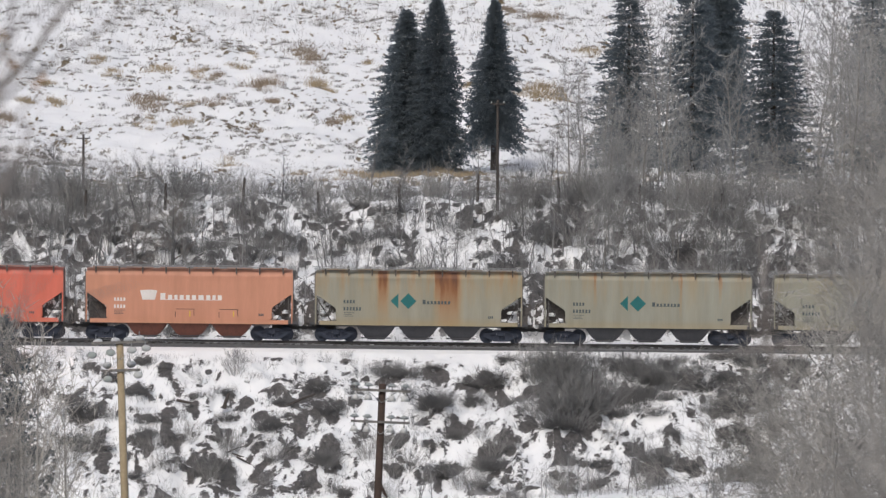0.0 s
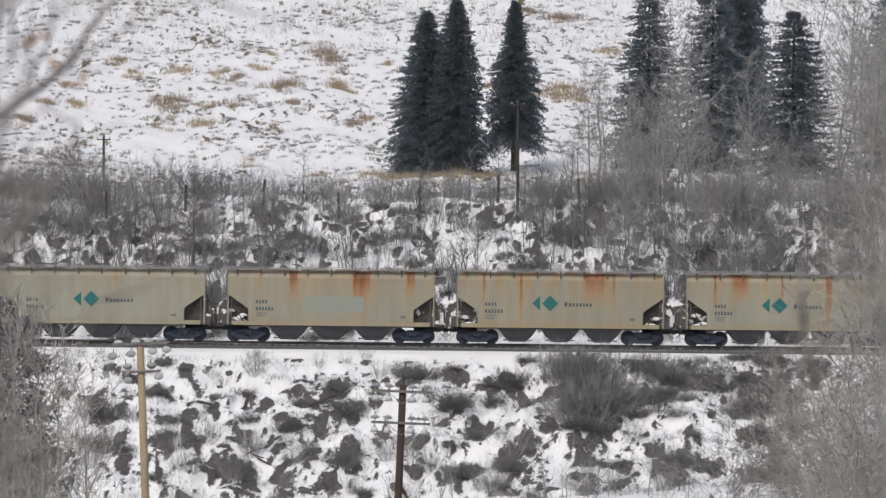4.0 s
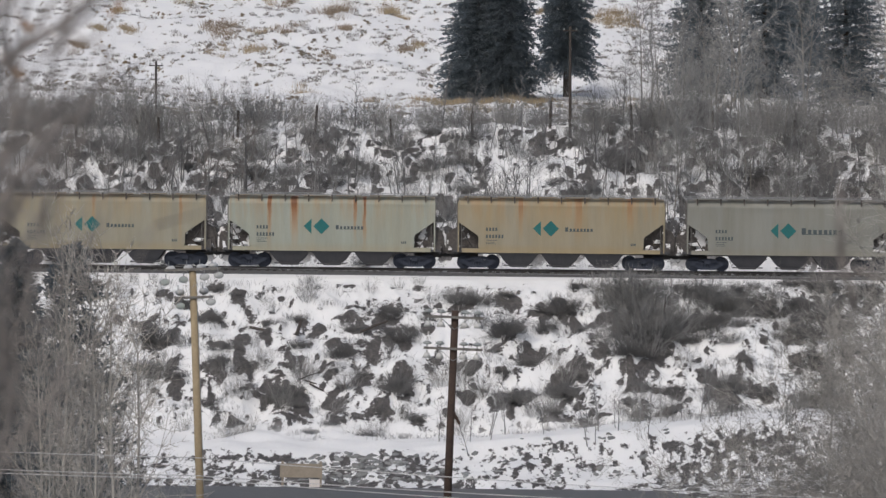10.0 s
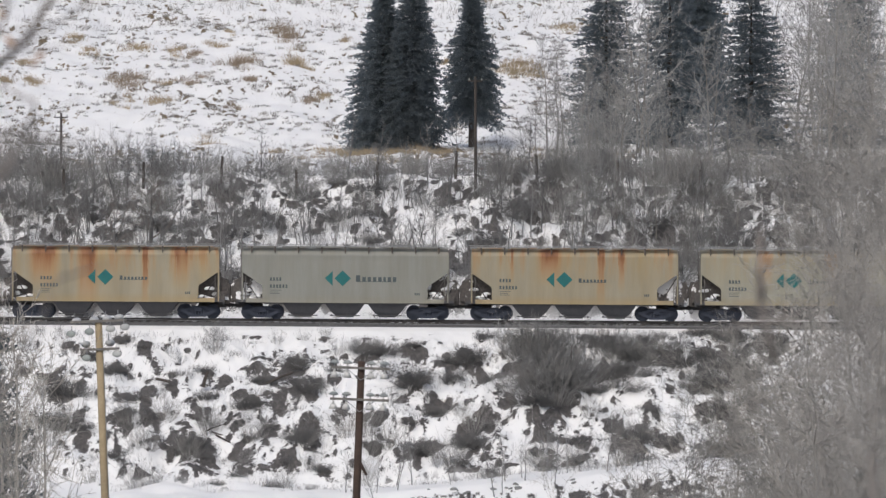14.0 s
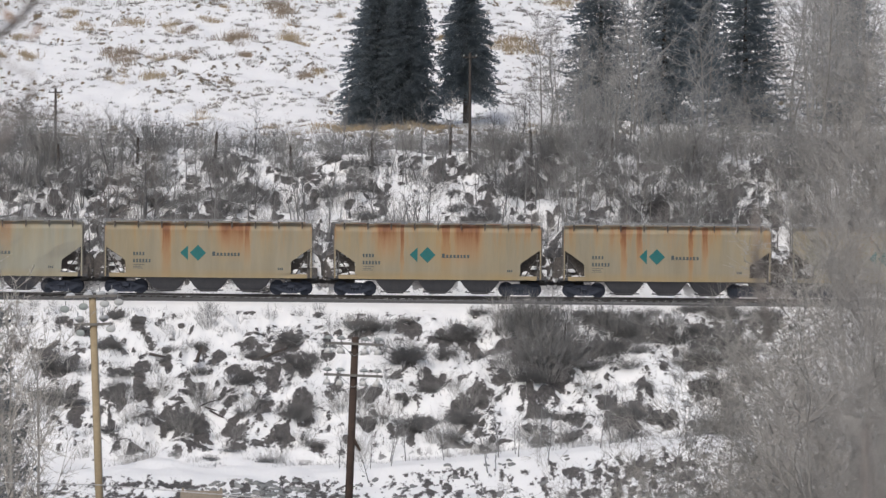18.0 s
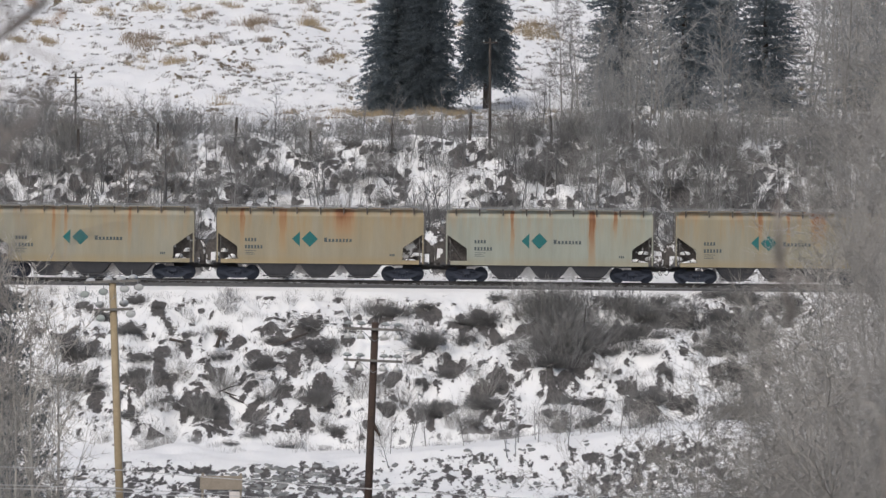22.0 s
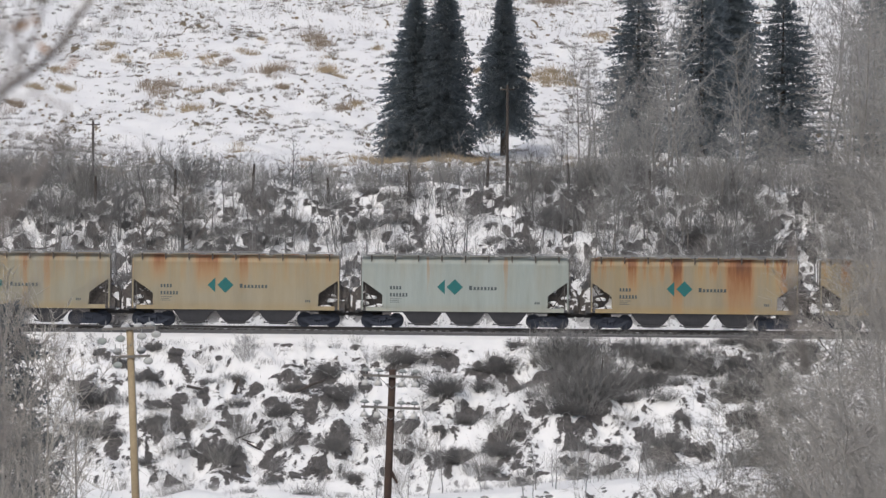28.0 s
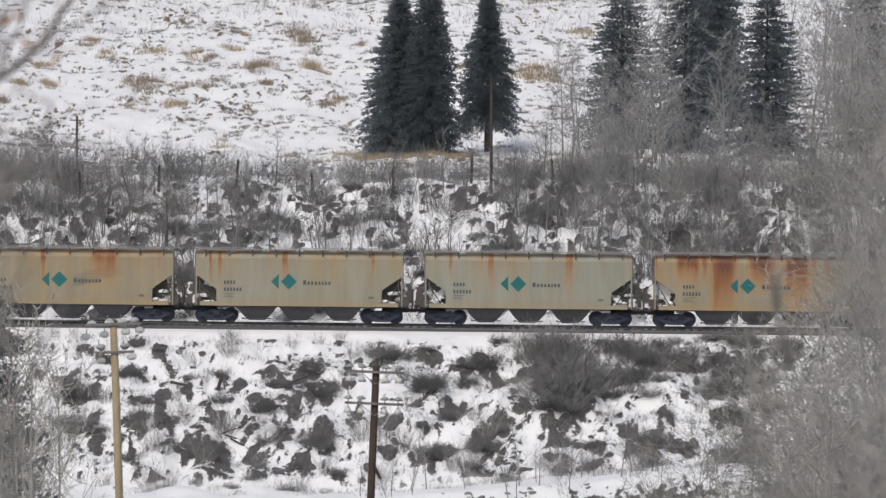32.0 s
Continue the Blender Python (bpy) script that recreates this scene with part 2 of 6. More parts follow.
    broad = math_node(nt, "MULTIPLY", math_node(nt, "SUBTRACT", noise_of(nt, stretch.outputs[0], 0.8, 4, 0.6), 0.42), 3.2, None, True)
    stain = math_node(nt, "MULTIPLY", math_node(nt, "MULTIPLY", broad, rusty), math_node(nt, "MULTIPLY_ADD", down, -0.22, 1.0, True), None, True)
    stained = mixed(nt, math_node(nt, "MULTIPLY", stain, 0.85), mul.outputs[2], (0.42, 0.29, 0.11))
    sill = mixed(nt, low, stained, (0.40, 0.27, 0.10))
    # grey grime under the roof edge
    grime = math_node(nt, "MULTIPLY", math_node(nt, "MULTIPLY_ADD", down, -1.6, 0.45, True), math_node(nt, "MULTIPLY_ADD", run, 0.7, 0.0), None, True)
    sill = mixed(nt, grime, sill, (0.22, 0.18, 0.14))
    cover = math_node(nt, "MULTIPLY", rust, 1.25, None, True)
    nt.links.new(mixed(nt, cover, sill, rust_col), b.inputs["Base Color"])
    bump(nt, b, noise_of(nt, p, 3.0, 3), 0.25, 0.02)
    return m


SNOW = plain("snow", (0.88, 0.88, 0.88), (0.78, 0.79, 0.81), 3.0, 0.7, relief=0.05)
GROUND = ground_material()
PAINT = wagon_paint()
def snowy_steel():
    """Dirty end steel with blown snow clinging to it."""
    m, nt, b = material("snowy_end_steel", 0.8)
    p = local(nt)
    r = nt.nodes.new("ShaderNodeObjectInfo").outputs["Random"]
    off = nt.nodes.new("ShaderNodeVectorMath")
    nt.links.new(p, off.inputs[0])
    far = nt.nodes.new("ShaderNodeCombineXYZ")
    nt.links.new(math_node(nt, "MULTIPLY", r, 90.0), far.inputs[1])
    nt.links.new(far.outputs[0], off.inputs[1])
    n = noise_of(nt, off.outputs[0], 1.15, 5, 0.62)
    mask = math_node(nt, "MULTIPLY", math_node(nt, "SUBTRACT", n, math_node(nt, "MULTIPLY_ADD", r, 0.17, 0.47)), 30.0, None, True)
    steel = ramp(nt, noise_of(nt, p, 6.0, 4), [(0.3, (0.06, 0.056, 0.055)), (0.7, (0.13, 0.115, 0.105))])
    nt.links.new(mixed(nt, mask, steel, (0.84, 0.84, 0.85)), b.inputs["Base Color"])
    return m


END_STEEL = snowy_steel()
STEEL_DARK = plain("grimy_steel", (0.095, 0.095, 0.10), (0.055, 0.055, 0.06), 4.0, 0.7)
TRUCK_STEEL = plain("bogie_steel", (0.058, 0.068, 0.096), (0.038, 0.046, 0.066), 5.0, 0.85)
HOPPER_RED = plain("red_hopper", (0.20, 0.075, 0.05), (0.11, 0.045, 0.035), 3.0, 0.75)
BELL = plain("white_glaze", (0.70, 0.70, 0.68), (0.55, 0.55, 0.54), 3.0, 0.35)
SLOPE_STEEL = plain("hopper_steel", (0.075, 0.076, 0.084), (0.050, 0.051, 0.058), 3.0, 0.75)
WEB_STEEL = plain("end_web_steel", (0.072, 0.064, 0.060), (0.040, 0.037, 0.036), 5.0, 0.8)
LADDER_STEEL = plain("ladder_steel", (0.17, 0.16, 0.15), (0.10, 0.095, 0.09), 5.0, 0.7)
BRACKET = plain("bracket_steel", (0.12, 0.10, 0.085), (0.06, 0.05, 0.045), 4.0, 0.8)
GALVANISED = plain("galvanised", (0.38, 0.39, 0.40), (0.26, 0.27, 0.28), 6.0, 0.5, 0.5)
RAIL_STEEL = plain("rail_steel", (0.085, 0.08, 0.08), (0.055, 0.053, 0.055), 5.0, 0.5, 0.4)
BALLAST = plain("ballast", (0.11, 0.11, 0.112), (0.07, 0.07, 0.072), 9.0, 0.95, relief=0.03)
TIE_WOOD = plain("tie_wood", (0.08, 0.075, 0.07), (0.045, 0.043, 0.042), 6.0, 0.9, per_object=0.3)
TEAL = plain("teal_paint", (0.015, 0.16, 0.16), (0.012, 0.12, 0.12), 3.0, 0.5)
LETTER = plain("letter_paint", (0.085, 0.11, 0.115), (0.055, 0.072, 0.08), 3.0, 0.6)
WHITE_PAINT = plain("white_paint", (0.80, 0.76, 0.72), (0.66, 0.60, 0.56), 3.0, 0.6)
YELLOW_PAINT = plain("yellow_paint", (0.75, 0.50, 0.05), (0.6, 0.4, 0.04), 3.0, 0.6)
PATCH_PAINT = plain("patch_paint", (0.30, 0.32, 0.27), (0.26, 0.28, 0.24), 2.0, 0.6)
BARK_GREY = plain("aspen_bark", (0.30, 0.285, 0.26), (0.15, 0.14, 0.125), 2.0, 0.9, per_object=0.2)
TWIG_GREY = plain("grey_twigs", (0.38, 0.375, 0.365), (0.23, 0.225, 0.218), 2.0, 0.9, per_object=0.2)
TWIG_TAN = plain("tan_twigs", (0.43, 0.412, 0.385), (0.28, 0.268, 0.25), 1.0, 0.9, per_object=0.15)
STEM_PALE = plain("pale_stems", (0.56, 0.53, 0.485), (0.38, 0.36, 0.33), 1.0, 0.9, per_object=0.12)
BRUSH_MID = plain("grey_brush", (0.32, 0.317, 0.313), (0.20, 0.198, 0.196), 1.0, 0.95, per_object=0.25)
BRUSH = plain("brush_twigs", (0.22, 0.217, 0.214), (0.14, 0.138, 0.137), 1.0, 0.95, per_object=0.3)
BROWN_TWIG = plain("brown_twigs", (0.27, 0.245, 0.225), (0.17, 0.155, 0.145), 1.0, 0.95)
BRUSH_DIM = plain("willow_brush", (0.27, 0.266, 0.262), (0.17, 0.168, 0.166), 1.0, 0.95, per_object=0.25)
BRUSH_PALE = plain("pale_brush", (0.38, 0.37, 0.355), (0.24, 0.234, 0.224), 1.0, 0.95, per_object=0.25)
NEEDLES = plain("spruce_needles", (0.195, 0.226, 0.242), (0.155, 0.182, 0.202), 1.5, 0.9, per_object=0.12, per_island=0.06)
lit_through(NEEDLES, 0.65)
SPRUCE_BARK = plain("spruce_bark", (0.09, 0.075, 0.065), (0.05, 0.04, 0.035), 3.0, 0.95)
STRAW = plain("dry_grass", (0.39, 0.31, 0.20), (0.25, 0.195, 0.125), 0.6, 0.95, per_island=0.3)
RUSSET = plain("brown_weeds", (0.30, 0.235, 0.17), (0.19, 0.15, 0.115), 0.6, 0.95, per_island=0.3)
TUFT = plain("grey_grass", (0.25, 0.23, 0.205), (0.14, 0.13, 0.118), 0.6, 0.95, per_island=0.35)
POLE_YELLOW = plain("treated_pole", (0.42, 0.335, 0.215), (0.30, 0.235, 0.145), 1.5, 0.85)
POLE_DARK = plain("creosote_pole", (0.085, 0.055, 0.042), (0.04, 0.028, 0.024), 2.0, 0.9)
POST_WOOD = plain("post_wood", (0.10, 0.085, 0.075), (0.05, 0.042, 0.038), 3.0, 0.9)
ARM_WOOD = plain("arm_wood", (0.26, 0.25, 0.23), (0.16, 0.15, 0.14), 3.0, 0.9)
GLASS_GREY = plain("insulator_glaze", (0.42, 0.45, 0.44), (0.32, 0.34, 0.34), 3.0, 0.3)
LENS = plain("lamp_lens", (0.72, 0.735, 0.725), (0.60, 0.62, 0.61), 4.0, 0.25)
HOOD = plain("hood_paint", (0.58, 0.59, 0.59), (0.46, 0.47, 0.48), 4.0, 0.6)
LENS_GREEN = plain("green_lens", (0.47, 0.52, 0.50), (0.38, 0.42, 0.41), 4.0, 0.25)
WIRE = plain("wire", (0.30, 0.30, 0.31), (0.2, 0.2, 0.2), 1.0, 0.6)
WIRE_PALE = plain("pale_wire", (0.62, 0.62, 0.62), (0.5, 0.5, 0.5), 1.0, 0.6)
ROCK = plain("grey_rock", (0.30, 0.305, 0.30), (0.17, 0.175, 0.172), 2.5, 0.9, per_object=0.3, per_island=0.25, relief=0.05)
ASPHALT = plain("wet_asphalt", (0.15, 0.15, 0.15), (0.095, 0.095, 0.096), 2.0, 0.6)
BOARD = plain("tan_board", (0.36, 0.31, 0.25), (0.26, 0.22, 0.17), 2.0, 0.85)
LEAF = plain("dead_leaf", (0.42, 0.20, 0.04), (0.25, 0.11, 0.03), 6.0, 0.8, per_object=0.2)
NEAR_BARK = plain("near_bark", (0.36, 0.325, 0.30), (0.25, 0.225, 0.21), 12.0, 0.9)

# ---- the land: one sheet from the camera's bank over the valley, the line and the hill ----
PROFILE = [(-400, 6.0), (-60, 4.4), (3, 4.4), (14, 2.6), (60, -9), (120, -13.5), (335, -13.2), (360, -12.6), (365, -12.3), (370, -11.9), (378, -10.6),
           (381, -10.2), (386, -9.8), (402.2, -1.3), (403.9, -0.66), (405.35, -0.47), (409.5, -0.45), (413.6, -0.35), (416, 1.2), (434, 9.0), (440, 9.5), (505, 12.0),
           (512, 12.4), (600, 30), (700, 54), (900, 105), (1500, 210), (4500, 340)]
PY, PZ = np.array([p[0] for p in PROFILE]), np.array([p[1] for p in PROFILE])
WAVES = [(random.uniform(0.12, 2.6), random.uniform(0, 6.28), random.uniform(0, 6.28)) for _ in range(26)]


LATTICE = np.random.RandomState(4).rand(512, 512)


def grain(x, y, size, shift=0):
    """Smooth chance values from 0 to 1, one new value every `size` metres."""
    u, v = np.asarray(x, float) / size + 37.3 * shift + 4096, np.asarray(y, float) / size + 91.7 * shift + 4096
    i, j = np.floor(u).astype(int), np.floor(v).astype(int)
    a, b = u - i, v - j
    a, b = a * a * (3 - 2 * a), b * b * (3 - 2 * b)
    i, j = i % 511, j % 511
    return (LATTICE[i, j] * (1 - a) + LATTICE[i + 1, j] * a) * (1 - b) + (LATTICE[i, j + 1] * (1 - a) + LATTICE[i + 1, j + 1] * a) * b


def lumps(x, y):
    """Hummocks of snow and soil, about a metre high at most, none on the track bed."""
    total = 0.0
    for k, a, ph in WAVES:
        total = total + np.sin(k * (x * math.cos(a) + y * math.sin(a)) + ph) * 0.11 / (0.35 + k)
    calm = np.clip(np.abs(np.asarray(y, float) - 407.6) / 4.0 - 0.9, 0, 1) * np.interp(y, [380, 390, 396, 401, 413, 417, 420, 430, 505, 515], [0.3, 0.6, 0.6, 0.3, 0.4, 0.8, 0.8, 0.5, 0.4, 0.3])
    return total * calm * 1.6


# stands of brush and bare turf on the embankment before the line: place along and across, half width, half height, tilt
CREST = [(15.4, 403.3, 0.65, 0.22, 0), (4.2, 402.7, 0.72, 0.36, 0), (20, 402.7, 1.51, 0.43, 0), (-19.1, 401.7, 0.9, 0.21, 0), (11.5, 401.6, 1.79, 0.72, 0),
         (-22.3, 401.2, 0.36, 0.21, 0), (-24.4, 401, 0.43, 0.21, 0), (-23.5, 401, 0.32, 0.18, 0), (-17.4, 401, 0.54, 0.39, 20), (-0.8, 401, 0.86, 0.46, 0),
         (-14, 400.7, 0.32, 0.29, 0), (-2.7, 400.5, 1.36, 0.54, 8), (14, 400.4, 1.21, 0.86, 0), (17.7, 400.3, 1.07, 1, 0), (-21.1, 399.8, 0.57, 0.32, 0),
         (3.3, 399.6, 1.43, 0.71, 5), (1.4, 399.5, 0.78, 0.61, 0), (-16.7, 399.1, 0.53, 0.21, -30), (-8.2, 399.1, 1.6, 0.71, 0)]
UPPER = [(7.5, 399.1, 2.06, 2.06, 0), (-5.6, 398.8, 0.71, 1.07, 0), (-13.7, 398.4, 0.75, 0.21, 0), (12.6, 398.4, 1.35, 0.28, 0), (-19.1, 398.1, 0.99, 0.5, 0),
         (20.3, 398, 1.06, 0.78, 0), (-11.9, 397.7, 0.43, 0.32, 0), (1.9, 397.7, 0.92, 0.43, 0), (-15.1, 397.6, 0.67, 0.21, -35), (4.6, 397.1, 0.71, 0.46, 0),
         (-10, 396.9, 0.78, 0.46, 0), (-7, 396.8, 1.13, 0.92, 0), (16.8, 396.7, 0.85, 0.46, 0), (11.2, 396.6, 1.06, 0.14, 0), (-15.6, 396.5, 0.46, 0.32, 0),
         (-22.1, 395.9, 1.48, 0.85, 8), (-11.6, 395.9, 0.49, 0.21, 0), (-16.5, 395.7, 0.32, 0.49, 0), (15.7, 395.7, 0.42, 0.25, 0)]
MIDDLE = [(4.8, 395.6, 0.28, 0.18, 0), (-13.6, 395.5, 0.74, 0.32, 0), (-0.6, 395.5, 1.48, 0.49, 42), (8.7, 395.1, 1.83, 1.16, 0),
          (-18, 394.9, 1.13, 0.21, -14), (-10.8, 394.5, 1.13, 0.32, 25), (-8.7, 394.5, 0.42, 0.32, 0), (18.8, 394.2, 1.05, 0.56, 0),
          (13.9, 394.1, 0.28, 0.25, 0), (5.1, 393.9, 0.56, 0.18, 0), (1, 393.8, 1.05, 0.7, 0), (12.8, 393.7, 0.28, 0.42, 0), (-13.8, 393.5, 0.35, 0.42, -40),
          (-3.4, 393.4, 0.39, 0.18, 0), (7.2, 393.2, 1.33, 0.63, 0), (-16.8, 393.1, 0.56, 1.26, 8), (14.5, 393.1, 0.7, 0.56, 20),
          (-22.6, 392.8, 0.98, 0.63, 0), (-9.4, 392.6, 0.77, 0.88, 0)]
LOWER = [(-12.1, 392.6, 0.32, 0.42, -50), (-0.3, 392.5, 0.84, 0.77, 0), (-18.6, 392.4, 0.87, 0.7, 0), (-2.6, 392.4, 0.28, 0.17, 0),
         (-21.3, 392.3, 0.84, 0.7, 0), (4.2, 392.2, 0.7, 0.42, 0), (-11.4, 392.1, 0.42, 0.56, -40), (-7.4, 391.1, 1.26, 0.84, 0), (-10.8, 391, 0.63, 0.28, 0),
         (13.3, 390.9, 1.39, 0.59, 0), (7.9, 390.8, 0.7, 0.38, 0), (9.6, 390.8, 0.84, 0.38, 0), (15.4, 390.8, 0.7, 0.35, 0), (19.3, 390.4, 1.39, 0.56, 0),
         (-14.1, 390.3, 1.32, 0.87, 0), (-3.1, 390.2, 0.45, 0.24, 0), (3.3, 390.1, 1.6, 0.8, 0), (0.7, 390, 0.7, 0.49, 0), (-18.4, 389.3, 0.97, 0.69, 0)]
FOOT = [(-12.9, 389.2, 0.83, 0.24, -10), (6.8, 389.2, 0.56, 0.35, 0), (-0.5, 389.1, 1.18, 0.9, 0), (-7.9, 388.9, 0.59, 0.42, 0), (9.8, 388.7, 0.69, 0.45, 0),
        (13.7, 388.6, 0.9, 0.21, 0), (8.3, 388.3, 0.69, 0.62, 0), (-6.2, 387.7, 0.83, 0.48, 0), (2.2, 387.6, 0.83, 0.62, 0), (-17.1, 387.5, 0.41, 0.21, 0),
        (-10.9, 387, 0.86, 1.1, 0), (4.1, 387, 0.9, 0.41, 0), (-14.5, 386.6, 0.41, 0.38, 0), (-12.4, 385.5, 0.62, 0.38, 0), (-8.7, 384.7, 0.69, 0.31, 0)]
EAST = [(16.1, 399.2, 1.25, 0.78, 0), (18.2, 396.7, 1.34, 0.78, 0), (19.4, 399.6, 1.21, 1.0, 0), (14.1, 397.4, 0.99, 0.32, 0), (20.7, 395.2, 1.34, 0.92, 0), (17.7, 403.4, 0.94, 0.29, 0), (21.8, 402.0, 1.43, 0.57, 0)]
STANDS = CREST + UPPER + MIDDLE + LOWER + FOOT + EAST


def path_level(x):
    """The snowed-up path along the foot of the embankment climbs to the right."""
    return -10.5 + 2.2 * np.clip((np.asarray(x, float) + 8) / 24, 0, 1)


def stand_cover(x, y):
    """How far the snow is broken by brush and turf: bare from one half up."""
    x, y = np.asarray(x, float), np.asarray(y, float)
    rough = 1.15 * (grain(x, y * 0.6, 0.95) - 0.5) + 0.85 * (grain(x, y * 0.6, 0.45, 1) - 0.5) + 0.6 * (grain(x, y * 0.6, 0.22, 11) - 0.5)
    shelf = np.clip(grain(x * 0.5, y * 0.9, 0.45, 12) - 0.55, 0, 1) * 1.1
    best = np.zeros_like(x)
    for sx, sy, w, h, tilt in STANDS:
        c, sn = math.cos(radians(tilt)), math.sin(radians(tilt))
        u, v = x - sx, (y - sy) * 0.52
        r = np.hypot((u * c + v * sn) / (w * 1.1), (v * c - u * sn) / (h * 1.1))
        best = np.maximum(best, 1.0 - 0.45 * r)
    front = np.interp(y, [384.5, 387, 403, 404], [0.0, 1.0, 1.0, 0.0])
    front = front * (np.interp(y, PY, PZ) > path_level(x) + 0.05)
    near = np.clip(best, 0, 1.2) + rough - shelf - 0.11
    flecks = 1.1 * (grain(x, y * 0.7, 0.5, 5) - 0.38) + 0.6 * (grain(x, y * 0.6, 0.25, 6) - 0.5)
    near = np.maximum(near, flecks)
    # the bank behind the line
    lean = np.interp(x, [-30, -22, -14, -9, -5, 0, 4, 9, 30], [0.10, 0.06, 0.04, -0.06, -0.08, -0.06, 0.04, 0.10, 0.10]) + np.interp(y, [414, 419, 424, 431, 434], [0.14, 0.08, -0.04, 0.0, 0.14])
    back = 0.415 + 0.5 * (grain(x, y * 0.55, 1.4, 2) - 0.5) + 0.95 * (grain(x, y * 0.55, 0.5, 3) - 0.5) + 0.9 * (grain(x, y * 0.6, 0.27, 4) - 0.5) + lean
    behind = np.interp(y, [413.5, 415, 433, 437], [0.0, 1.0, 1.0, 0.0])
    return near * front + back * behind


def land(x, y):
    x, y = np.asarray(x, float), np.asarray(y, float)
    bend = 1.2 * np.sin(x * 0.11 + 1.0) + 0.7 * np.sin(x * 0.27)
    away = np.clip(np.abs(y - 407.6) / 9.0 - 0.6, 0, 1) * np.clip((y - 330) / 40, 0, 1)
    away = np.where(y < 407, away * 0.35, away)
    broken = np.interp(y, [384, 388, 402, 404.5, 413, 415, 433, 438], [0, 1, 1, 0, 0, 1, 1, 0])
    clods = np.clip(stand_cover(x, y), 0, 1) * 0.22 + 0.42 * (grain(x, y * 0.7, 1.2, 7) - 0.5) + 0.26 * (grain(x, y * 0.7, 0.5, 8) - 0.5)
    hill = np.interp(y, [505, 515, 640, 660], [0, 1, 1, 0]) * (0.45 * (grain(x, y * 0.55, 2.6, 9) - 0.5) + 0.22 * (grain(x, y * 0.6, 1.1, 10) - 0.5))
    ground = np.interp(y + bend * away, PY, PZ) + lumps(x, y) + clods * broken + hill
    path = path_level(x) + np.interp(y, [371, 379, 381, 394, 395], [-3.0, 0.0, 0.05, 0.3, -5.0]) + 0.25 * lumps(x, y)
    return np.maximum(ground, path)


def spread(parts):
    out = []
    for a, b, step in parts:
        out.extend(np.arange(a, b, step))
    return np.array(out)


def build_ground():
    xs = spread([(-4000, -600, 400), (-600, -60, 30), (-60, -34, 1.0), (-34, 34, 0.16), (34, 60, 1.0), (60, 600, 30), (600, 4001, 400)])
    ys = spread([(-400, 0, 40), (0, 20, 1.0), (20, 130, 5), (130, 340, 10), (340, 365, 1.0), (365, 385, 0.4), (385, 404, 0.16), (404, 405.4, 0.25), (405.4, 413, 0.8), (413, 437, 0.18), (437, 442, 0.4),
                 (442, 500, 0.9), (500, 640, 0.6), (640, 1000, 20), (1000, 4501, 250)])
    gx, gy = np.meshgrid(xs, ys)
    gz = land(gx, gy)
    n, r = len(xs), len(ys)
    i = (np.arange(r - 1)[:, None] * n + np.arange(n - 1)[None, :]).ravel()
    me = bpy.data.meshes.new("ground")
    me.from_pydata(np.stack([gx, gy, gz], -1).reshape(-1, 3).tolist(), [], np.stack([i, i + 1, i + n + 1, i + n], -1).tolist())
    me.polygons.foreach_set("use_smooth", [True] * len(me.polygons))
    me.materials.append(GROUND)
    # steep faces shed their snow, flat tops hold it
    base = np.interp(gy, [385, 386.5, 402, 404, 413.5, 416, 433.5, 436], [0.15, 0.52, 0.52, 0.2, 0.3, 0.45, 0.43, 0.1])
    steep = np.clip(np.gradient(gz, axis=0) / np.maximum(np.gradient(gy, axis=0), 1e-6) - base, -0.8, 0.8)
    me.attributes.new("stand", "FLOAT", "POINT").data.foreach_set("value", (stand_cover(gx, gy) + 0.38 * steep).ravel().astype(np.float32))
    zone = np.interp(gy, [385, 387, 403, 404, 413.5, 415, 433, 437], [0, 1, 1, 0, 0, 1, 1, 0])
    me.attributes.new("broken", "FLOAT", "POINT").data.foreach_set("value", zone.ravel().astype(np.float32))
    tagged(new("ground", me), "snowy hillside, rail embankment and valley floor with bare brown patches", "ground", kind="structure")


build_ground()


def ground_z(x, y):
    return float(land(x, y))


# ---- the railway ----
TRACK_Y = 407.6


